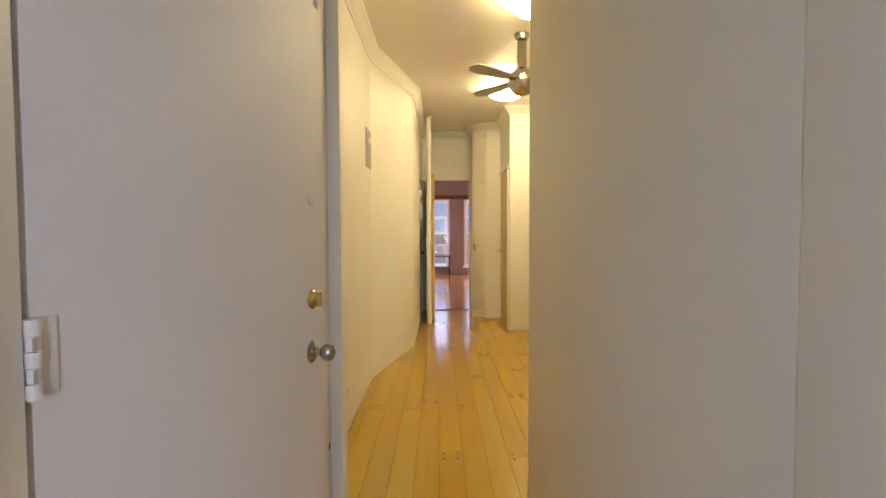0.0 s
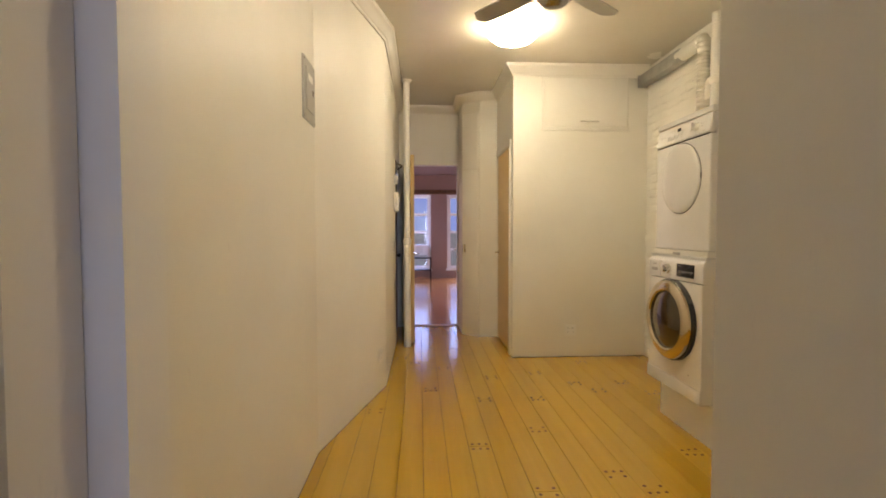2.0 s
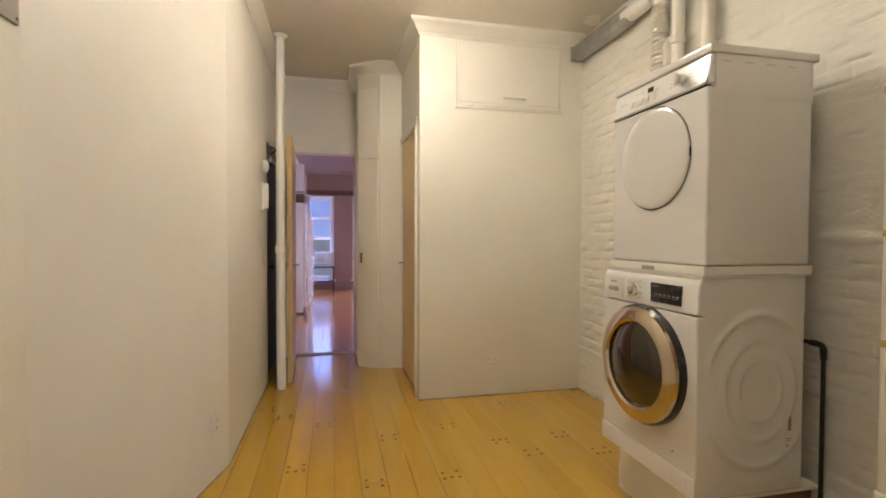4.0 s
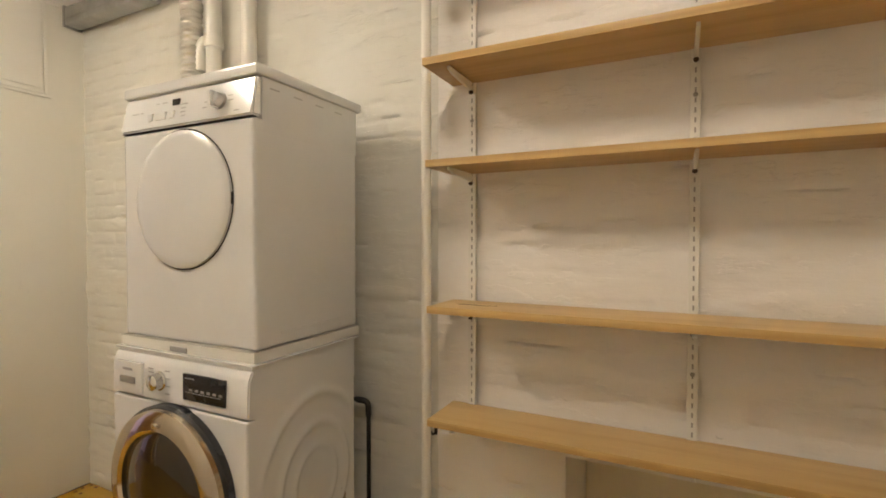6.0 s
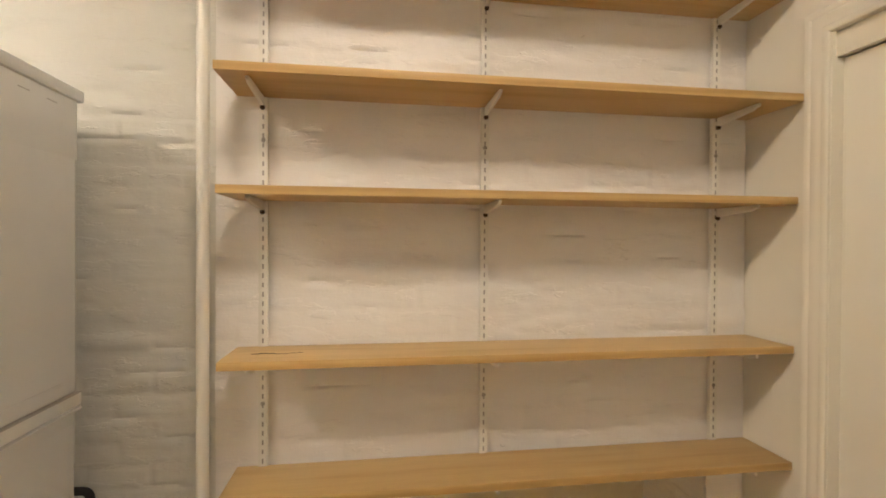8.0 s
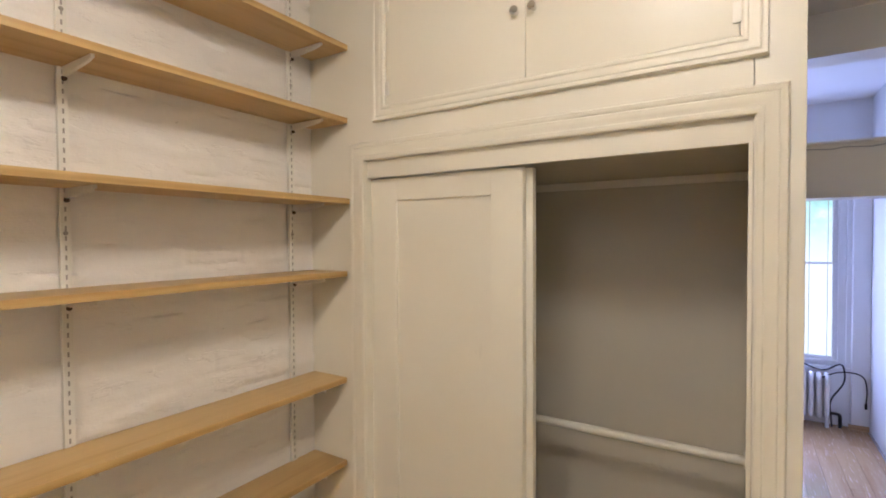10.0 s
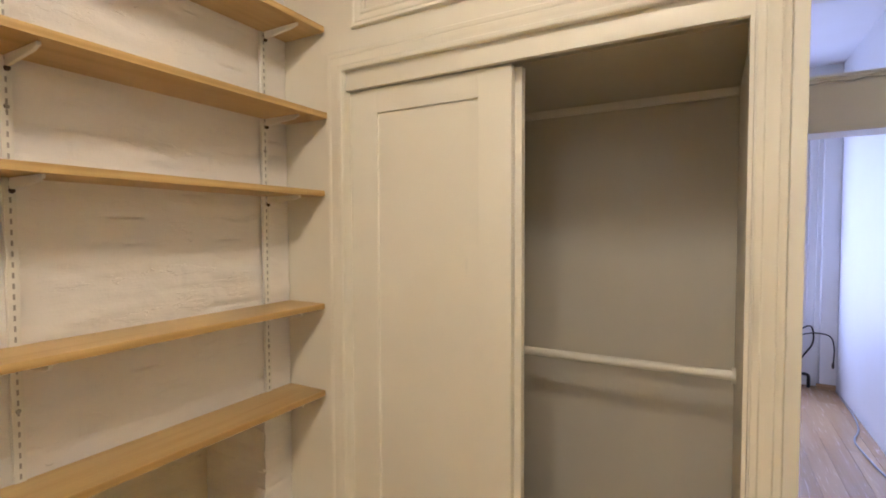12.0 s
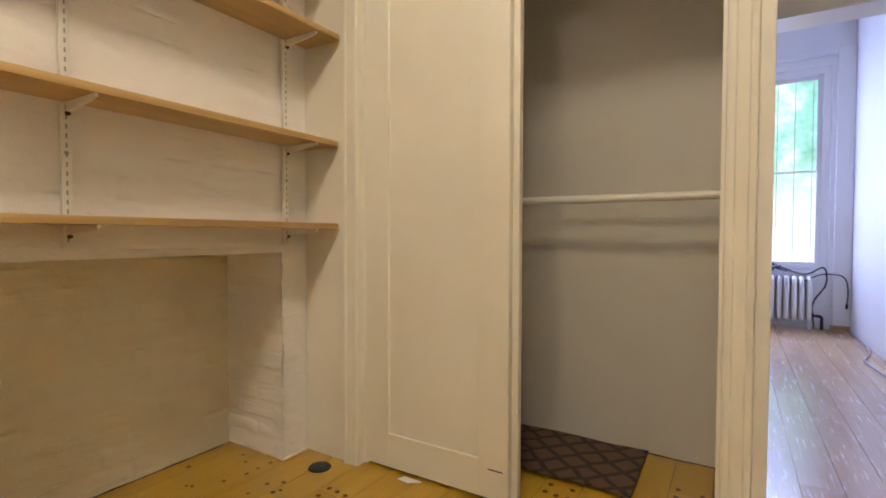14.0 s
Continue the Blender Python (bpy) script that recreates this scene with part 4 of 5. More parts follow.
for z0, z1, x0, x1 in ((0.155, 0.185, 0.418, 0.436), (0.20, 0.203, 0.416, 0.438), (0.208, 0.211, 0.416, 0.438), (0.24, 0.30, 0.423, 0.438), (0.31, 0.313, 0.416, 0.438), (0.32, 0.323, 0.416, 0.438)):
    part("print", box(x0, x1, -0.0002, 0.0006, z0, z1), BROWNP, stick)
part("top_cap", box(0.015, 0.515, -0.004, 0.620, 0.8522, 0.8595, 0.002), ENAMEL, WM)

WM.scale = (1, 1.042, 1)
kit = thing("stacking_kit", pose(1.776, 4.116, 1.1290), "cream plastic stacking frame between the two machines", "stacking kit")
part("frame", box(0, 0.505, 0.0, 0.612, 0.0, 0.034, 0.006), PLASTIC, kit)
part("grip", box(-0.003, 0.01, 0.28, 0.36, 0.003, 0.020, 0.003), GREY, kit, "grey recessed grip")
part("joint_line", box(-0.0004, 0.5054, -0.0004, 0.6124, 0.0335, 0.0352), SHADE, kit)

kit.scale = (1, 1.03, 1)

# tumble dryer
TD = thing("tumble_dryer", pose(1.788, 4.122, 1.1645), "white tumble dryer with a plain round door, stacked on the washer", "tumble dryer")
part("body", box(0.0, 0.485, 0.0, 0.600, 0.0, 0.6795, 0.016, 5), ENAMEL, TD)
part("upper_body", box(0.031, 0.485, -0.0004, 0.6004, 0.640, 0.801, 0.003, 2), ENAMEL, TD)
pan = bmesh.new()
pr = [(-0.010, 0.0), (0.014, 0.118), (0.03, 0.118), (0.03, 0.0)]
aa = [pan.verts.new((x, -0.001, 0.682 + z)) for x, z in pr]
cc = [pan.verts.new((x, 0.601, 0.682 + z)) for x, z in pr]
pan.faces.new(aa)
pan.faces.new(cc[::-1])
for i in range(4):
    j = (i + 1) % 4
    pan.faces.new([aa[i], cc[i], cc[j], aa[j]])
bmesh.ops.recalc_face_normals(pan, faces=pan.faces[:])
bmesh.ops.bevel(pan, geom=pan.edges[:], offset=0.006, segments=3, affect="EDGES")
cp = part("control_panel", pan, ENAMEL, TD)
part("display", box(0.003, 0.012, 0.318, 0.352, 0.752, 0.772, 0.001), BLACK, cp, "small dark display")
for y0, y1 in ((0.335, 0.358), (0.375, 0.425), (0.440, 0.462)):
    part("push_button", box(-0.0065, 0.006, y0, y1, 0.710, 0.735, 0.003), ENAMEL, cp, "square white push button")
kn = part("dial", lathe([(0, 0), (0.026, 0), (0.025, 0.004), (0.022, 0.006), (0.020, 0.026), (0.014, 0.030), (0, 0.030)], 28, m=pose(0.001, 0.135, 0.738, 0, -78.5)), ENAMEL, cp, "white program dial")
part("grip", box(-0.040, -0.010, 0.129, 0.141, 0.716, 0.762, 0.003), ENAMEL, kn)
for y0, z0, w in ((0.52, 0.742, 0.032), (0.495, 0.742, 0.012), (0.28, 0.75, 0.03), (0.285, 0.737, 0.022), (0.285, 0.724, 0.024), (0.285, 0.711, 0.018), (0.19, 0.725, 0.018), (0.185, 0.742, 0.018), (0.085, 0.75, 0.02), (0.08, 0.735, 0.02), (0.05, 0.70, 0.022), (0.38, 0.765, 0.025), (0.42, 0.765, 0.012)):
    part("print", box(0.2034 * (z0 - 0.682) - 0.0108, 0.2034 * (z0 - 0.682) - 0.006, y0, y0 + w, z0, z0 + 0.0032), GREYP, cp, "grey printed line")
part("seam", box(-0.0045, 0.012, 0.002, 0.598, 0.6800, 0.6817), DARK, TD)
part("lid", box(0.006, 0.510, -0.006, 0.606, 0.8030, 0.836, 0.010, 4), ENAMEL, TD)
part("lid_gap", box(0.016, 0.484, -0.0008, 0.6008, 0.8008, 0.8032), SHADE, TD)
turn_dry = pose(0.0, 0.304, 0.450, 0, -90)
dd = part("door", lathe([(0, 0.017), (0.08, 0.0168), (0.15, 0.0160), (0.19, 0.0145), (0.208, 0.0125), (0.217, 0.008), (0.219, 0.0)], 72, m=turn_dry), ENAMEL, TD, "slightly domed round white door")
part("door_gap", lathe([(0.218, -0.0005), (0.2225, -0.0005), (0.2225, 0.0012), (0.218, 0.0012)], 72, m=turn_dry), DARK, dd)
part("door_grip", box(-0.006, 0.0, 0.0815, 0.088, 0.43, 0.465, 0.002), BLACK, dd, "dark finger gap")
for k in range(4):
    part("vent_line", box(0.06 + 0.10 * k, 0.10 + 0.10 * k, -0.0006, 0.002, 0.772, 0.7755), GREYP, TD)
part("side_rib", box(0.10, 0.42, -0.0015, 0.002, 0.035, 0.043, 0.001), ENAMEL, TD)

TD.scale = (1, 1.027, 1)

# vent hose, duct and pipes behind the machines
du = thing("vent_duct", pose(2.372, 5.35, 2.775), "flat galvanised vent duct under the cornice", "duct")
part("duct", box(-0.045, 0.05, 0.12, 0.87, -0.055, 0.055, 0.03, 4), GALV, du)
part("seam", box(-0.047, -0.044, 0.13, 0.86, -0.022, -0.016), GALV, du)
part("sleeve", tube([(0, 0.18, 0.0), (0, -0.10, 0.006)], 0.052, 24), PLASTIC, du, "white plastic sleeve")
part("end_clip", box(-0.048, 0.052, 0.86, 0.875, -0.06, 0.06, 0.004), GALV, du)
pts = bend([(2.372, 5.25, 2.783), (2.362, 5.155, 2.79), (2.352, 5.15, 2.70), (2.350, 5.15, 1.30)], 0.06, 10)
fine = []
for p, q in zip(pts, pts[1:]):
    n = max(1, int((q - p).length / 0.006))
    fine += [p.lerp(q, i / n) for i in range(n)]
hose = thing("vent_hose", pose(0, 0, 0), "crinkled silver flexible vent hose behind the dryer", "vent hose")
part("hose", tube(fine, 0.05, 20, radius=lambda i: 0.047 + 0.0045 * math.sin(i * 1.35) + 0.0015 * math.sin(i * 0.37)), FOIL, hose)
for y, r in ((5.035, 0.036), (4.80, 0.034)):
    vp = thing("vertical_pipe", pose(2.385, y, 0), "white painted vertical soil pipe on the brick wall", "pipe", "white pipes behind the machines")
    part("pipe", tube([(0, 0, 0), (0, 0, CEIL)], r, 20), TRIM, vp)
    if y > 5:
        part("elbow", tube(bend([(-0.02, 0.07, 2.30), (-0.02, 0.07, 2.43), (0, 0.0, 2.46)], 0.03), 0.026, 16), TRIM, vp)
        part("collar", lathe([(r, 2.40), (r + 0.008, 2.405), (r + 0.008, 2.45), (r, 2.455)], 20), TRIM, vp)
bp = thing("supply_pipe", pose(0, 0, 0), "black iron pipe beside the washing machine", "pipe")
part("pipe", tube(bend([(2.395, 4.30, 0.83), (2.395, 4.155, 0.83), (2.395, 4.155, 0.0)], 0.03), 0.0085, 14), IRON, bp)
part("elbow", tube(bend([(2.395, 4.21, 0.83), (2.395, 4.155, 0.83), (2.395, 4.155, 0.77)], 0.03), 0.0125, 14), IRON, bp)

# ---------------------------------------------------------------- on the walls and ceiling
hatch = thing("access_hatch", pose(1.36, YB, 2.305), "white painted access hatch in a beaded frame, closed", "hatch")
part("panel", box(0.028, 0.866, -0.008, 0.0, 0.030, 0.50, 0.002), TRIM, hatch)
hf = box(0.0, 0.018, -0.009, 0.0, 0.0, 0.53, 0.004)
box(0.874, 0.892, -0.009, 0.0, 0.0, 0.53, 0.004, bm=hf)
box(0.018, 0.874, -0.009, 0.0, 0.0, 0.018, 0.004, bm=hf)
box(0.018, 0.874, -0.0085, 0.0, 0.512, 0.53, 0.004, bm=hf)
part("frame", hf, TRIM, hatch)
part("ledge", box(-0.012, 0.905, -0.012, 0.0, -0.018, -0.004, 0.003), TRIM, hatch)
part("handle", tube(bend([(0.385, -0.006, 0.072), (0.385, -0.032, 0.072), (0.565, -0.032, 0.072), (0.565, -0.006, 0.072)], 0.012), 0.006, 10), CHROME, hatch, "steel bar handle")


def wall_plate(name, m, w, h, label, category, sockets=0, rockers=0, group=""):
    """x across the plate, y out of the wall (towards -y), z up, centred."""
    t = thing(name, m, label, category, group)
    part("plate", box(-w / 2, w / 2, -0.006, 0.0, -h / 2, h / 2, 0.003), PLASTIC, t)
    cols = max(sockets, rockers)
    for k in range(cols):
        x = (k - (cols - 1) / 2) * 0.046
        if rockers:
            r = part("rocker", box(x - 0.0165, x + 0.0165, -0.009, -0.005, -0.033, 0.033, 0.002), PLASTIC, t)
            part("slider_gap", box(x - 0.012, x + 0.012, -0.0096, -0.0088, -0.030, -0.006), FAINT, r)
        else:
            for dz in (-0.02, 0.02):
                s = part("socket", box(x - 0.016, x + 0.016, -0.0085, -0.005, dz - 0.014, dz + 0.014, 0.004), PLASTIC, t)
                for dx in (-0.006, 0.006):
                    part("slot", box(x + dx - 0.0012, x + dx + 0.0012, -0.0092, -0.0083, dz - 0.003, dz + 0.006), DARK, s)
    return t


wall_plate("power_outlet", pose(1.664, YB, 0.272), 0.115, 0.115, "white double power outlet low on the cupboard wall", "power outlet", 2)
wall_plate("power_outlet", pose(-0.459, 3.09, 0.26, 0, 0, 90), 0.07, 0.115, "cream power outlet low on the west wall", "power outlet", 1, 0, "outlets along the west wall")
cant = math.degrees(math.atan2(5.42 - 4.218, -0.147 + 0.456))
wall_plate("power_outlet", pose(-0.456 + 0.309 * 0.88, 4.218 + 1.202 * 0.88, 0.29, 0, 0, cant), 0.07, 0.115, "cream power outlet low on the canted wall", "power outlet", 1, 0, "outlets along the west wall")
wall_plate("light_switch", pose(-0.385, 1.775, 1.485, 0, 0, 90), 0.118, 0.118, "white double dimmer switch plate in the hall", "light switch", 0, 2)
wall_plate("light_switch", pose(-0.139, 6.60, 1.12, 0, 0, 90), 0.07, 0.115, "cream light switch beside the brown door", "light switch", 0, 1)
for y in (1.80, 1.853, 1.90):
    kh = thing("key_hook", pose(-0.385, y, 1.657), "small painted key hook on the hall wall", "hook", "key hooks above the switch")
    part("stem", tube(bend([(0, 0, 0), (0.014, 0, 0.0), (0.018, 0, -0.014), (0.028, 0, -0.012), (0.03, 0, 0.004)], 0.006), 0.0022, 8), PLASTIC, kh)

ep = thing("breaker_panel", pose(-0.458, 4.066, 2.025, 0, 0, 90), "grey metal electrical breaker panel, shut", "breaker panel")
part("cover", box(-0.127, 0.127, -0.012, 0.0, -0.160, 0.160, 0.003), GREYM, ep)
pd = part("panel_door", box(-0.085, 0.085, -0.018, -0.012, -0.105, 0.115, 0.002), GREYM, ep)
part("latch", box(0.035, 0.06, -0.022, -0.018, -0.01, 0.018, 0.002), STEEL, pd)
part("rating_label", box(-0.05, 0.05, -0.0186, -0.0178, 0.05, 0.085), PLASTIC, pd)
for x, z in ((-0.115, 0.145), (0.115, 0.145), (-0.115, -0.145), (0.115, -0.145)):
    part("screw", lathe([(0, 0), (0.005, 0), (0.004, 0.002), (0, 0.002)], 10, m=pose(x, -0.012, z, 90)), STEEL, ep)

bell = thing("door_chime", pose(-0.138, 6.76, 1.85), "round white door chime on the wall", "door chime")
part("dome", lathe([(0, 0.045), (0.03, 0.042), (0.05, 0.028), (0.056, 0.0)], 28, m=Matrix.Rotation(math.pi / 2, 4, "Y")), PLASTIC, bell)
ic = thing("intercom", pose(-0.138, 6.70, 1.60), "white intercom handset with a dark speaker grille", "intercom")
part("base", box(0, 0.022, -0.04, 0.04, -0.11, 0.11, 0.006), PLASTIC, ic)
part("handset", box(0.022, 0.05, -0.036, -0.002, -0.10, 0.10, 0.010), PLASTIC, ic)
part("grille", box(0.0215, 0.0235, 0.006, 0.034, 0.0, 0.08), BLACK, ic)
rp = thing("heating_riser", pose(-0.004, 6.77, 0), "white painted steam riser pipe from floor to ceiling", "pipe")
part("upper_pipe", tube([(0, 0, 1.19), (0, 0, CEIL)], 0.034, 24), TRIM, rp)
part("lower_pipe", tube([(0, 0, 0.0), (0, 0, 1.15)], 0.039, 24), TRIM, rp)
part("coupling", lathe([(0.036, 1.13), (0.046, 1.14), (0.046, 1.195), (0.036, 1.205)], 24), TRIM, rp)
part("ceiling_collar", lathe([(0.034, CEIL - 0.03), (0.052, CEIL - 0.016), (0.062, CEIL - 0.001), (0, CEIL - 0.001)], 28), TRIM, rp)

for x, y, r in ((0.89, 5.32, 0.215), (0.82, 3.24, 0.20)):
    cl = thing("ceiling_light", pose(x, y, CEIL), "lit round frosted glass ceiling light", "ceiling light", "dome ceiling lights")
    part("ceiling_plate", lathe([(0, -0.001), (r * 0.75, -0.001), (r * 0.75, -0.022), (r * 0.6, -0.026), (0, -0.026)], 40), STEEL, cl)
    part("glass_bowl", lathe([(r * 0.98, -0.030), (r, -0.040), (r * 0.93, -0.080), (r * 0.74, -0.118), (r * 0.46, -0.142), (r * 0.2, -0.151), (0, -0.153)], 48), LAMP if y > 4 else LAMP_B, cl, "glowing frosted glass bowl")
    part("finial", lathe([(0, -0.154), (0.012, -0.154), (0.010, -0.166), (0.006, -0.176), (0, -0.178)], 16), STEEL, cl)

FAN_AT = (0.83, 3.93)
fan = thing("ceiling_fan", pose(*FAN_AT, CEIL, 0, 0, 38), "brushed steel ceiling fan with four grey blades", "ceiling fan")
part("canopy", lathe([(0, -0.001), (0.062, -0.001), (0.062, -0.014), (0.05, -0.048), (0.026, -0.060), (0, -0.060)], 32), STEEL, fan)
part("downrod", lathe([(0.036, -0.055), (0.040, -0.06), (0.040, -0.27), (0.052, -0.285)], 24), STEEL, fan)
part("motor_housing", lathe([(0.052, -0.280), (0.088, -0.312), (0.106, -0.352), (0.110, -0.384), (0.110, -0.388)], 36), STEEL, fan)
part("lower_cap", lathe([(0.110, -0.391), (0.107, -0.420), (0.093, -0.456), (0.062, -0.485), (0.024, -0.499), (0, -0.501)], 36), STEEL, fan)
for k in range(4):
    bl = bmesh.new()
    top, low = [], []
    for i in range(15):
        u = i / 14
        x = 0.10 + 0.46 * u
        w = 0.040 + 0.022 * math.sin(u * 2.4)
        if u > 0.9:
            w *= math.sqrt(max(0.08, 1 - ((u - 0.9) / 0.102) ** 2))
        top.append((x, -w, -0.372 - 0.16 * w))
        low.append((x, w, -0.372 + 0.16 * w))
    va = [bl.verts.new(p) for p in top]
    vb = [bl.verts.new(p) for p in low]
    for i in range(14):
        bl.faces.new([va[i], va[i + 1], vb[i + 1], vb[i]])
    rr = bmesh.ops.extrude_face_region(bl, geom=bl.faces[:])
    for q in [g for g in rr["geom"] if isinstance(g, bmesh.types.BMVert)]:
        q.co.z -= 0.007
    bmesh.ops.recalc_face_normals(bl, faces=bl.faces[:])
    bo = part("blade", bl, GREYM, fan, "grey fan blade")
    bo.matrix_basis = pose(0, 0, 0, 0, 0, 90 * k)
    ir = part("blade_iron", box(0.085, 0.15, -0.018, 0.018, -0.381, -0.373, 0.002), STEEL, fan)
    ir.matrix_basis = pose(0, 0, 0, 0, 0, 90 * k)

# dark shrinkage gaps where the walls meet the boards


def gap_line(name, pts, out):
    line = []
    for (xa, ya), (xb, yb) in zip(pts, pts[1:]):
        n = max(2, int(math.hypot(xb - xa, yb - ya) / 0.03))
        line += [(xa + (xb - xa) * i / n, ya + (yb - ya) * i / n) for i in range(n + 1)]
    bm = bmesh.new()
    prev = None
    for x, y in line:
        h = 0.003 + 0.006 * max(0.0, noise.noise(Vector((x * 9, y * 9, 3))))
        cur = [bm.verts.new((x, y, 0.0005)), bm.verts.new((x + out[0], y + out[1], 0.0007)), bm.verts.new((x + out[0] * 0.4, y + out[1] * 0.4, h))]
        if prev:
            bm.faces.new([prev[0], cur[0], cur[2], prev[2]])
            bm.faces.new([prev[1], prev[2], cur[2], cur[1]])
        prev = cur
    setting(name, bm, DARK, "dark gap along the foot of the wall", "trim")


gap_line("trim_gap_cupboard", [(1.066, YB), (XE, YB)], (0, -0.004))
gap_line("trim_gap_west", [(-0.459, 2.32), (-0.456, 4.218)], (0.004, 0))
gap_line("trim_gap_cant", [(-0.456, 4.218), (-0.147, 5.42)], (0.004, -0.001))
gap_line("trim_gap_far", [(-0.147, 5.42), (-0.137, 6.96)], (0.004, 0))
gap_line("trim_gap_wardrobe", [(1.9, 1.41), (0.67, 1.41)], (0, 0.005))
gap_line("trim_gap_recess", [(2.545, 2.30), (2.545, 3.31)], (-0.006, 0))

# faint scratch on the hall wall, chip in the pilaster's paint
tagged(part("paint_chip", prism([(-0.3618, 2.150), (-0.3600, 2.152), (-0.3600, 2.168), (-0.3618, 2.170)], 0.312, 0.338), DARK), "small dark chip in the white paint of the pilaster", "paint chip")
tagged(part("wall_scratch", tube([(0.5652, 1.70, 1.135), (0.5652, 1.64, 1.131), (0.5652, 1.58, 1.127)], 0.0007, 6), FAINT), "faint grey scratch in the hall wall paint", "scratch")

# ---------------------------------------------------------------- window room
rad = thing("radiator", pose(-0.04, -2.38, 0), "white painted cast-iron column radiator below the window", "radiator")
for k in range(14):
    x = 0.035 + 0.062 * k
    sec = tube(bend([(x, -0.055, 0.09), (x, -0.055, 0.50), (x, 0.055, 0.50), (x, 0.055, 0.09), (x, -0.055, 0.09)], 0.05, 5), 0.021, 10)
    tube([(x, 0, 0.10), (x, 0, 0.49)], 0.016, 10, bm=sec)
    part("section", sec, COOL, rad)
    if k in (0, 13):
        part("foot", tube([(x, 0.05, 0.0), (x, 0.05, 0.09)], 0.017, 10), COOL, rad)
part("valve", tube(bend([(0.0, 0.0, 0.13), (-0.07, 0.0, 0.13), (-0.07, 0.0, 0.0)], 0.03), 0.015, 12), BLACK, rad, "dark valve and supply pipe")
cb1 = thing("power_cable", pose(0, 0, 0), "dark power cable hanging from the sill to the floor", "cable", "cables by the window")
part("wire", tube(bend([(0.22, -2.43, 0.60), (0.02, -2.40, 0.52), (-0.13, -2.40, 0.64), (-0.15, -2.38, 0.45), (-0.02, -2.34, 0.26), (-0.04, -2.30, 0.02)], 0.08, 8), 0.0075, 8), BLACK, cb1)
cb2 = thing("power_cable", pose(0, 0, 0), "thin dark cable hanging beside the radiator", "cable", "cables by the window")
part("wire", tube(bend([(0.05, -2.34, 0.47), (-0.10, -2.34, 0.56), (-0.28, -2.36, 0.54), (-0.305, -2.36, 0.40), (-0.295, -2.36, 0.26)], 0.10, 8), 0.006, 8), BLACK, cb2)
part("plug_end", tube([(-0.295, -2.36, 0.27), (-0.295, -2.36, 0.22)], 0.011, 10), BLACK, cb2)
cb3 = thing("power_cable", pose(0, 0, 0), "grey cable looping out along the foot of the wall", "cable", "cables by the window")
part("wire", tube(bend([(-0.315, -2.33, 0.010), (-0.31, -1.60, 0.010), (-0.27, -1.25, 0.010), (-0.18, -1.02, 0.010), (-0.20, -0.78, 0.010), (-0.22, -0.50, 0.010), (-0.31, -0.20, 0.010)], 0.14, 8), 0.006, 8), GREY, cb3)
coil = bmesh.new()
for k in range(5):
    tube([(0.24 + 0.03 * k + 0.07 * math.cos(i * 0.55 + k), -2.40 + 0.03 * math.sin(i * 0.55 + k), 0.555 + 0.012 * k + 0.02 * math.sin(i * 0.9)) for i in range(13)], 0.005, 7, bm=coil)
for q in coil.verts:
    q.co.z += 0.025
tagged(part("cable_coil", coil, NAVY), "tangle of dark blue cable on the window sill", "cable")
setting("baseboard_south", box(-0.325, -0.17, -2.384, -2.372, 0, 0.05, 0.003), LAMIN, "narrow wooden skirting strip", "baseboard")
fm = thing("transom_wire", pose(0, 0, 0), "thin twisted wire along the lintel edge", "wire")
part("wire", tube([(-0.37 + 0.05 * i, 0.553, 2.268 + 0.004 * math.sin(i * 2.1)) for i in range(20)], 0.003, 6), GREYM, fm)

# ---------------------------------------------------------------- far room
fr_ = thing("refrigerator", pose(-0.258, 10.75, 0), "tall white refrigerator against the wall", "refrigerator")
part("body", box(0, 0.20, 0, 0.75, 0.03, 1.83, 0.01), ENAMEL, fr_)
part("upper_door", box(0.201, 0.235, 0.003, 0.747, 1.25, 1.825, 0.008), ENAMEL, fr_)
part("lower_door", box(0.201, 0.235, 0.003, 0.747, 0.12, 1.24, 0.008), ENAMEL, fr_)
part("kickplate", box(0.15, 0.21, 0.01, 0.74, 0.0, 0.11), BLACK, fr_)
wc = thing("wall_cabinet", pose(-0.258, 10.78, 2.02), "white wall cabinet over the refrigerator", "cabinet")
part("body", box(0, 0.20, 0, 0.70, 0, 0.44, 0.003), ENAMEL, wc)
part("cabinet_door", box(0.201, 0.22, 0.003, 0.348, 0.003, 0.437, 0.003), ENAMEL, wc)
part("cabinet_door", box(0.201, 0.22, 0.352, 0.697, 0.003, 0.437, 0.003), ENAMEL, wc)
hd = thing("storage_box", pose(-0.24, 10.85, 1.832), "dark box on top of the refrigerator", "box")
part("carton", box(0, 0.19, 0, 0.45, 0, 0.15, 0.004), BROWN, hd)
for y, hgt in ((11.75, 1.75), (12.55, 1.62)):
    bk = thing("shelf_unit", pose(-0.258, y, 0), "white open shelf unit with small objects", "shelf unit", "shelf units in the far room")
    part("side", box(0, 0.26, 0, 0.02, 0, hgt, 0.002), COOL, bk)
    part("side", box(0, 0.26, 0.58, 0.60, 0, hgt, 0.002), COOL, bk)
    part("back", box(0, 0.012, 0.02, 0.58, 0, hgt), COOL, bk)
    for i in range(5):
        part("shelf", box(0.012, 0.26, 0.02, 0.58, 0.05 + i * (hgt - 0.08) / 4, 0.07 + i * (hgt - 0.08) / 4, 0.001), COOL, bk)
ac = thing("air_conditioner", pose(-0.01, FAR - 0.10, 0.625), "white window air conditioner with a grey grille", "air conditioner")
part("case", box(0, 0.36, 0, 0.28, 0, 0.28, 0.01), ENAMEL, ac)
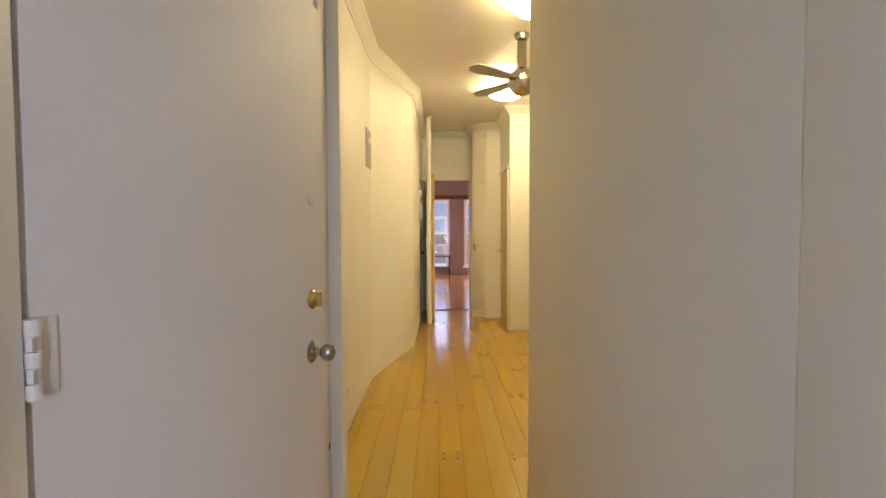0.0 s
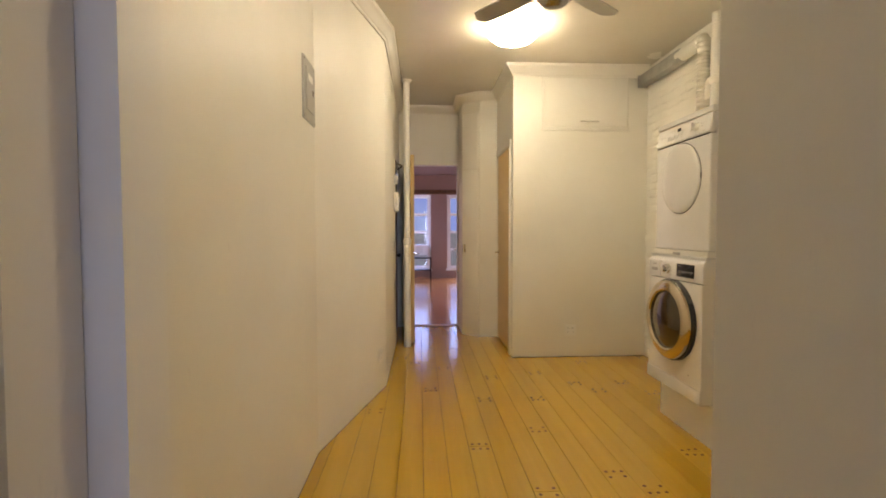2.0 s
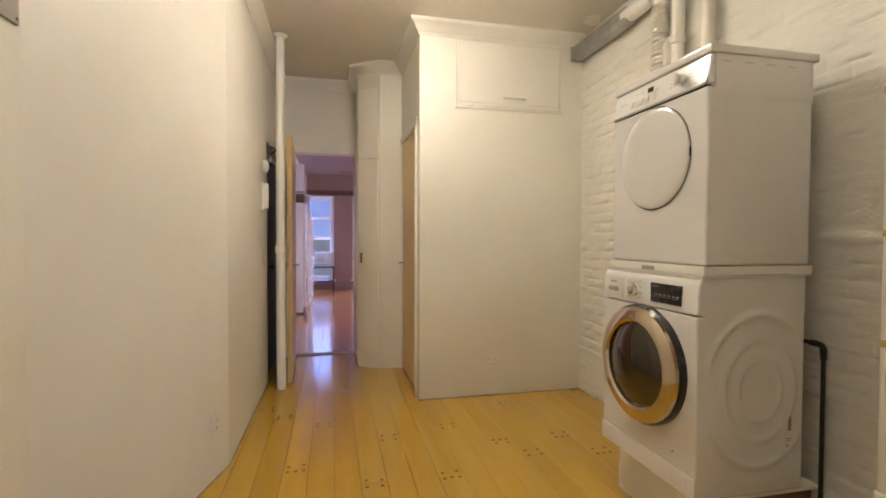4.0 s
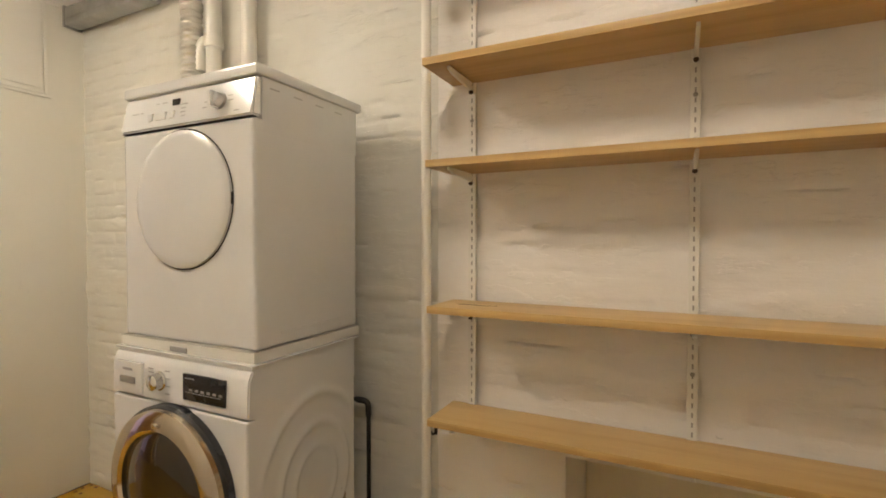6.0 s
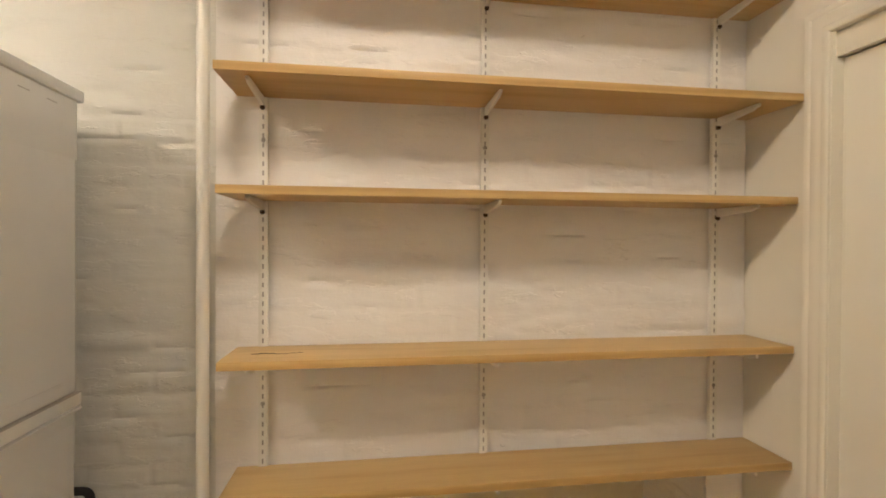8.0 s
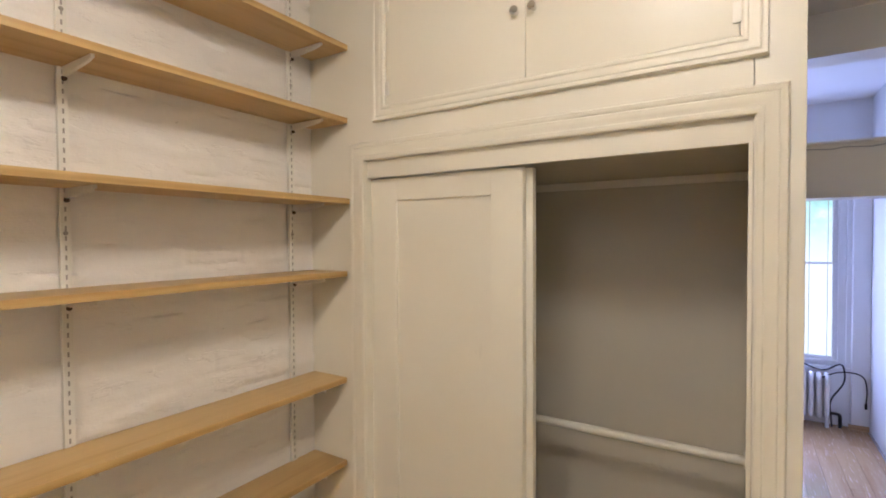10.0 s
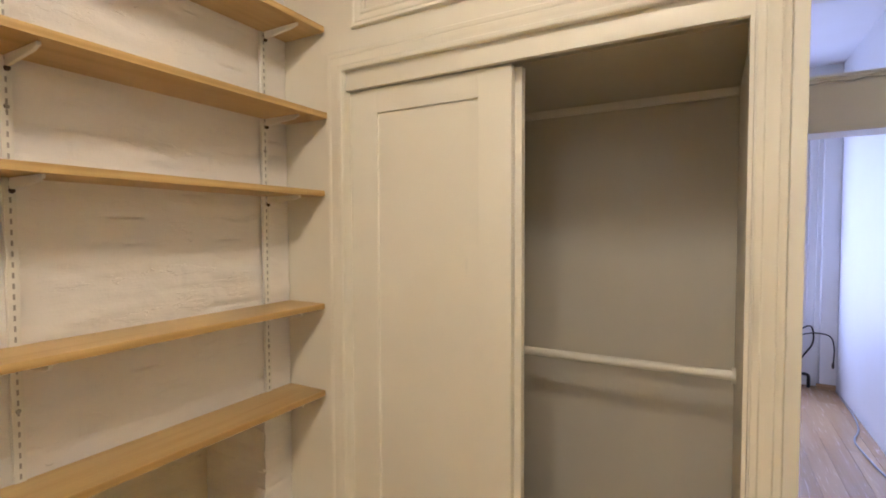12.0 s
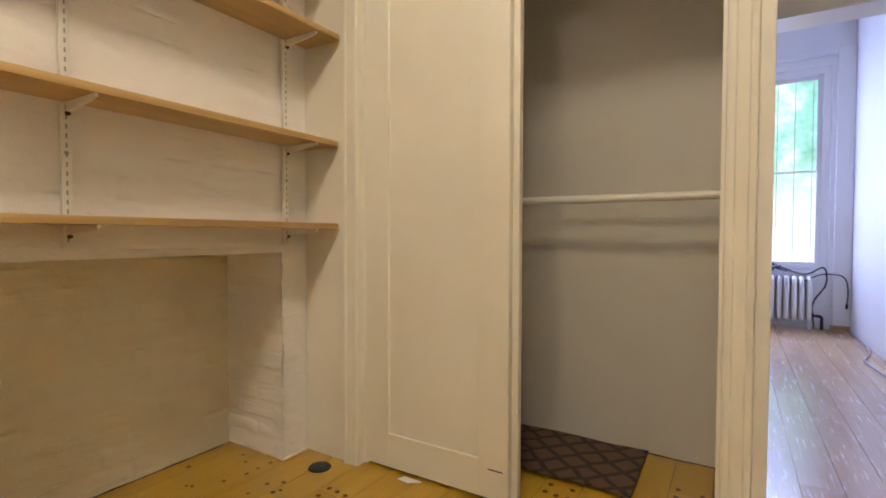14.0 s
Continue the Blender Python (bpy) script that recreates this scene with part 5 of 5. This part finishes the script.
for k in range(7):
    part("grille_slat", box(0.03, 0.23, -0.006, 0.0, 0.05 + 0.028 * k, 0.062 + 0.028 * k), GREYM, ac)
tb = thing("side_table", pose(-0.20, FAR - 0.48, 0), "low black-edged glass table below the window", "table")
part("tabletop", box(0, 0.64, 0, 0.34, 0.55, 0.58, 0.004), BLACK, tb)
part("lower_shelf", box(0.02, 0.62, 0.02, 0.32, 0.235, 0.26, 0.004), BLACK, tb)
for x in (0.0, 0.61):
    for y in (0.0, 0.31):
        part("leg", box(x, x + 0.03, y, y + 0.03, 0, 0.549, 0.003), BLACK, tb)
cr = thing("curtain_pole", pose(-0.24, FAR - 0.08, 2.29), "dark red-brown curtain pole above the windows", "curtain pole")
part("pole", tube([(0, 0, 0), (2.2, 0, 0)], 0.022, 12), BROWN, cr)
part("valance", box(0.0, 2.2, 0.03, 0.06, 0.02, 0.10), BROWN, cr)
ct = bmesh.new()
pv = []
for i in range(41):
    u = i / 40
    pv.append((-0.25 + 0.13 * u, FAR - 0.10 + 0.022 * math.sin(u * 34)))
va = [ct.verts.new((x, y, 0.55)) for x, y in pv]
vb = [ct.verts.new((x, y, 2.27)) for x, y in pv]
for i in range(40):
    ct.faces.new([va[i], va[i + 1], vb[i + 1], vb[i]])
rr = bmesh.ops.extrude_face_region(ct, geom=ct.faces[:])
for q in [g for g in rr["geom"] if isinstance(g, bmesh.types.BMVert)]:
    q.co.y -= 0.004
tagged(part("curtain", ct, COOL), "pale gathered curtain beside the far window", "curtain")
f2 = thing("ceiling_fan", pose(1.15, 12.2, 2.78, 0, 0, 12), "dark ceiling fan in the far room", "ceiling fan")
part("downrod", lathe([(0.05, -0.001), (0.05, -0.03), (0.014, -0.05), (0.014, -0.2), (0.08, -0.22), (0.08, -0.30), (0, -0.31)], 20), BROWN, f2)
for k in range(4):
    b4 = part("blade", box(0.09, 0.62, -0.06, 0.06, -0.262, -0.254, 0.003), BROWN, f2)
    b4.matrix_basis = pose(0, 0, 0, 0, 0, 90 * k)

# ---------------------------------------------------------------- outside
garden = bmesh.new()
bmesh.ops.create_grid(garden, x_segments=1, y_segments=1, size=0.5)
for q in garden.verts:
    q.co = Vector((1.0 + q.co.x * 24, -14.0, 3.0 + q.co.y * 16))
setting("backdrop_garden", garden, GARDEN, "bright sunlit green trees and pale sky outside", "backdrop")
street = bmesh.new()
bmesh.ops.create_grid(street, x_segments=1, y_segments=1, size=0.5)
for q in street.verts:
    q.co = Vector((0.5 + q.co.x * 30, 34.0, 5.0 + q.co.y * 22))
setting("backdrop_street", street, STREET, "hazy bright sky beyond the street", "backdrop")
hs = thing("building", pose(-6, 28, -10.2), "pale building across the street with rows of windows", "building")
part("wall", box(0, 14, 0, 3, 0, 11), STONE, hs)
part("roof", box(-0.2, 14.2, -0.3, 3, 11, 11.4), STONE, hs)
for i in range(8):
    for k in range(3):
        wn_ = part("window", box(0.6 + 1.7 * i, 1.5 + 1.7 * i, -0.03, 0.02, 1.2 + 3.2 * k, 3.0 + 3.2 * k), COOL, hs)
        part("pane", box(0.68 + 1.7 * i, 1.42 + 1.7 * i, -0.04, -0.028, 1.3 + 3.2 * k, 2.9 + 3.2 * k), DARKGLASS, wn_)
setting("ground", box(-200, 200, -200, 200, -10.4, -10.2), STONE, "ground outside far below the windows", "ground")

# ---------------------------------------------------------------- floor boards, laid last


def board_mesh(w, ln, t=0.012, c=0.0008):
    """A plank with chamfered top edges, its middle at the origin of its top face."""
    x, y = w / 2, ln / 2
    lo = [(-x, -y, -t), (x, -y, -t), (x, y, -t), (-x, y, -t)]
    mid = [(a, b_, -c) for a, b_, _ in lo]
    top = [(math.copysign(x - c, a), math.copysign(y - c, b_), 0.0) for a, b_, _ in lo]
    faces = [(8, 9, 10, 11)]
    for base in (0, 4):
        for i in range(4):
            j = (i + 1) % 4
            faces.append((base + i, base + j, base + 4 + j, base + 4 + i))
    me = bpy.data.meshes.new("plank")
    me.from_pydata(lo + mid + top, [], faces)
    return me


def lay(parent, x0, x1, y0, y1, w, gap, material, joints, lmin, lmax, name="plank", plugs=None):
    rng = random.Random(7)
    first = math.floor((x0 - 0.015) / w)
    k = first
    while 0.015 + k * w < x1:
        xa, xb = max(x0, 0.015 + k * w), min(x1, 0.015 + (k + 1) * w)
        cuts = list(joints.get(k, ()))
        if not cuts:
            y = y0 + rng.uniform(0.3, 1.0) * lmin
            while y < y1 - 0.4:
                cuts.append(y)
                y += rng.uniform(lmin, lmax)
        ends = [y0] + [c_ for c_ in cuts if y0 + 0.1 < c_ < y1 - 0.1] + [y1]
        if xb - xa > 0.02:
            for a, c_ in zip(ends, ends[1:]):
                me = board_mesh(xb - xa - gap, c_ - a - gap)
                me.materials.append(material)
                ob = new(name, me)
                ob.parent = parent
                ob.location = ((xa + xb) / 2, (a + c_) / 2, rng.uniform(-0.0006, 0.0))
            if plugs:
                for c_ in ends[1:-1]:
                    for dy in (-0.030, 0.030):
                        for dx in (-0.040, 0.040) if rng.random() < 0.6 else (-0.042, 0.0, 0.042):
                            pl = new("plug", plugs)
                            pl.parent = parent
                            pl.location = ((xa + xb) / 2 + dx, c_ + dy + rng.uniform(-0.006, 0.006), 0.0)
        k += 1


plug = bmesh.new()
lathe([(0, 0.0006), (0.0098, 0.0006), (0.0103, -0.0005)], 10, bm=plug)
plug_me = bpy.data.meshes.new("plug")
plug.to_mesh(plug_me)
plug.free()
plug_me.materials.append(PLUG)
JOINTS = {-2: (2.2, 4.86, 6.9), 0: (1.5, 3.64, 6.1), 1: (2.74, 5.3), 2: (1.2, 3.51, 5.9), 3: (2.1, 4.26, 6.6), 4: (2.72, 5.05), 5: (1.7, 3.75, 5.6), 6: (2.4, 4.48), 8: (1.9, 3.9, 5.7), 11: (2.9, 5.2), 13: (2.35, 5.4)}
lay(FLOOR, -0.60, 0.557, 2.062, YN + 0.02, 0.1355, 0.0016, PINE, JOINTS, 1.6, 3.0, "plank", plug_me)
lay(FLOOR, 0.557, 2.60, 0.46, YN + 0.02, 0.1355, 0.0016, PINE, JOINTS, 1.6, 3.0, "plank", plug_me)
lay(SLAM, -0.60, 0.557, -2.60, 2.06, 0.135, 0.0011, LAMIN, {}, 0.9, 1.4)
lay(SLAM, 0.557, 3.2, -2.60, 0.44, 0.135, 0.0011, LAMIN, {}, 0.9, 1.4)
lay(NFLOOR, -0.60, 3.15, YN + 0.08, FAR, 0.1355, 0.0022, PINE_FAR, {}, 1.8, 3.2)

# scattered old nail holes by the recess
rng_n = random.Random(11)
for k in range(16):
    pl = new("plug", plug_me)
    pl.parent = FLOOR
    pl.location = (2.02 + 0.46 * rng_n.random(), 2.30 + 0.055 * (k % 3) + 0.34 * (k / 16) ** 2, 0.0)
    pl.scale = (0.55 + 0.5 * rng_n.random(), 0.55 + 0.4 * rng_n.random(), 1.0)
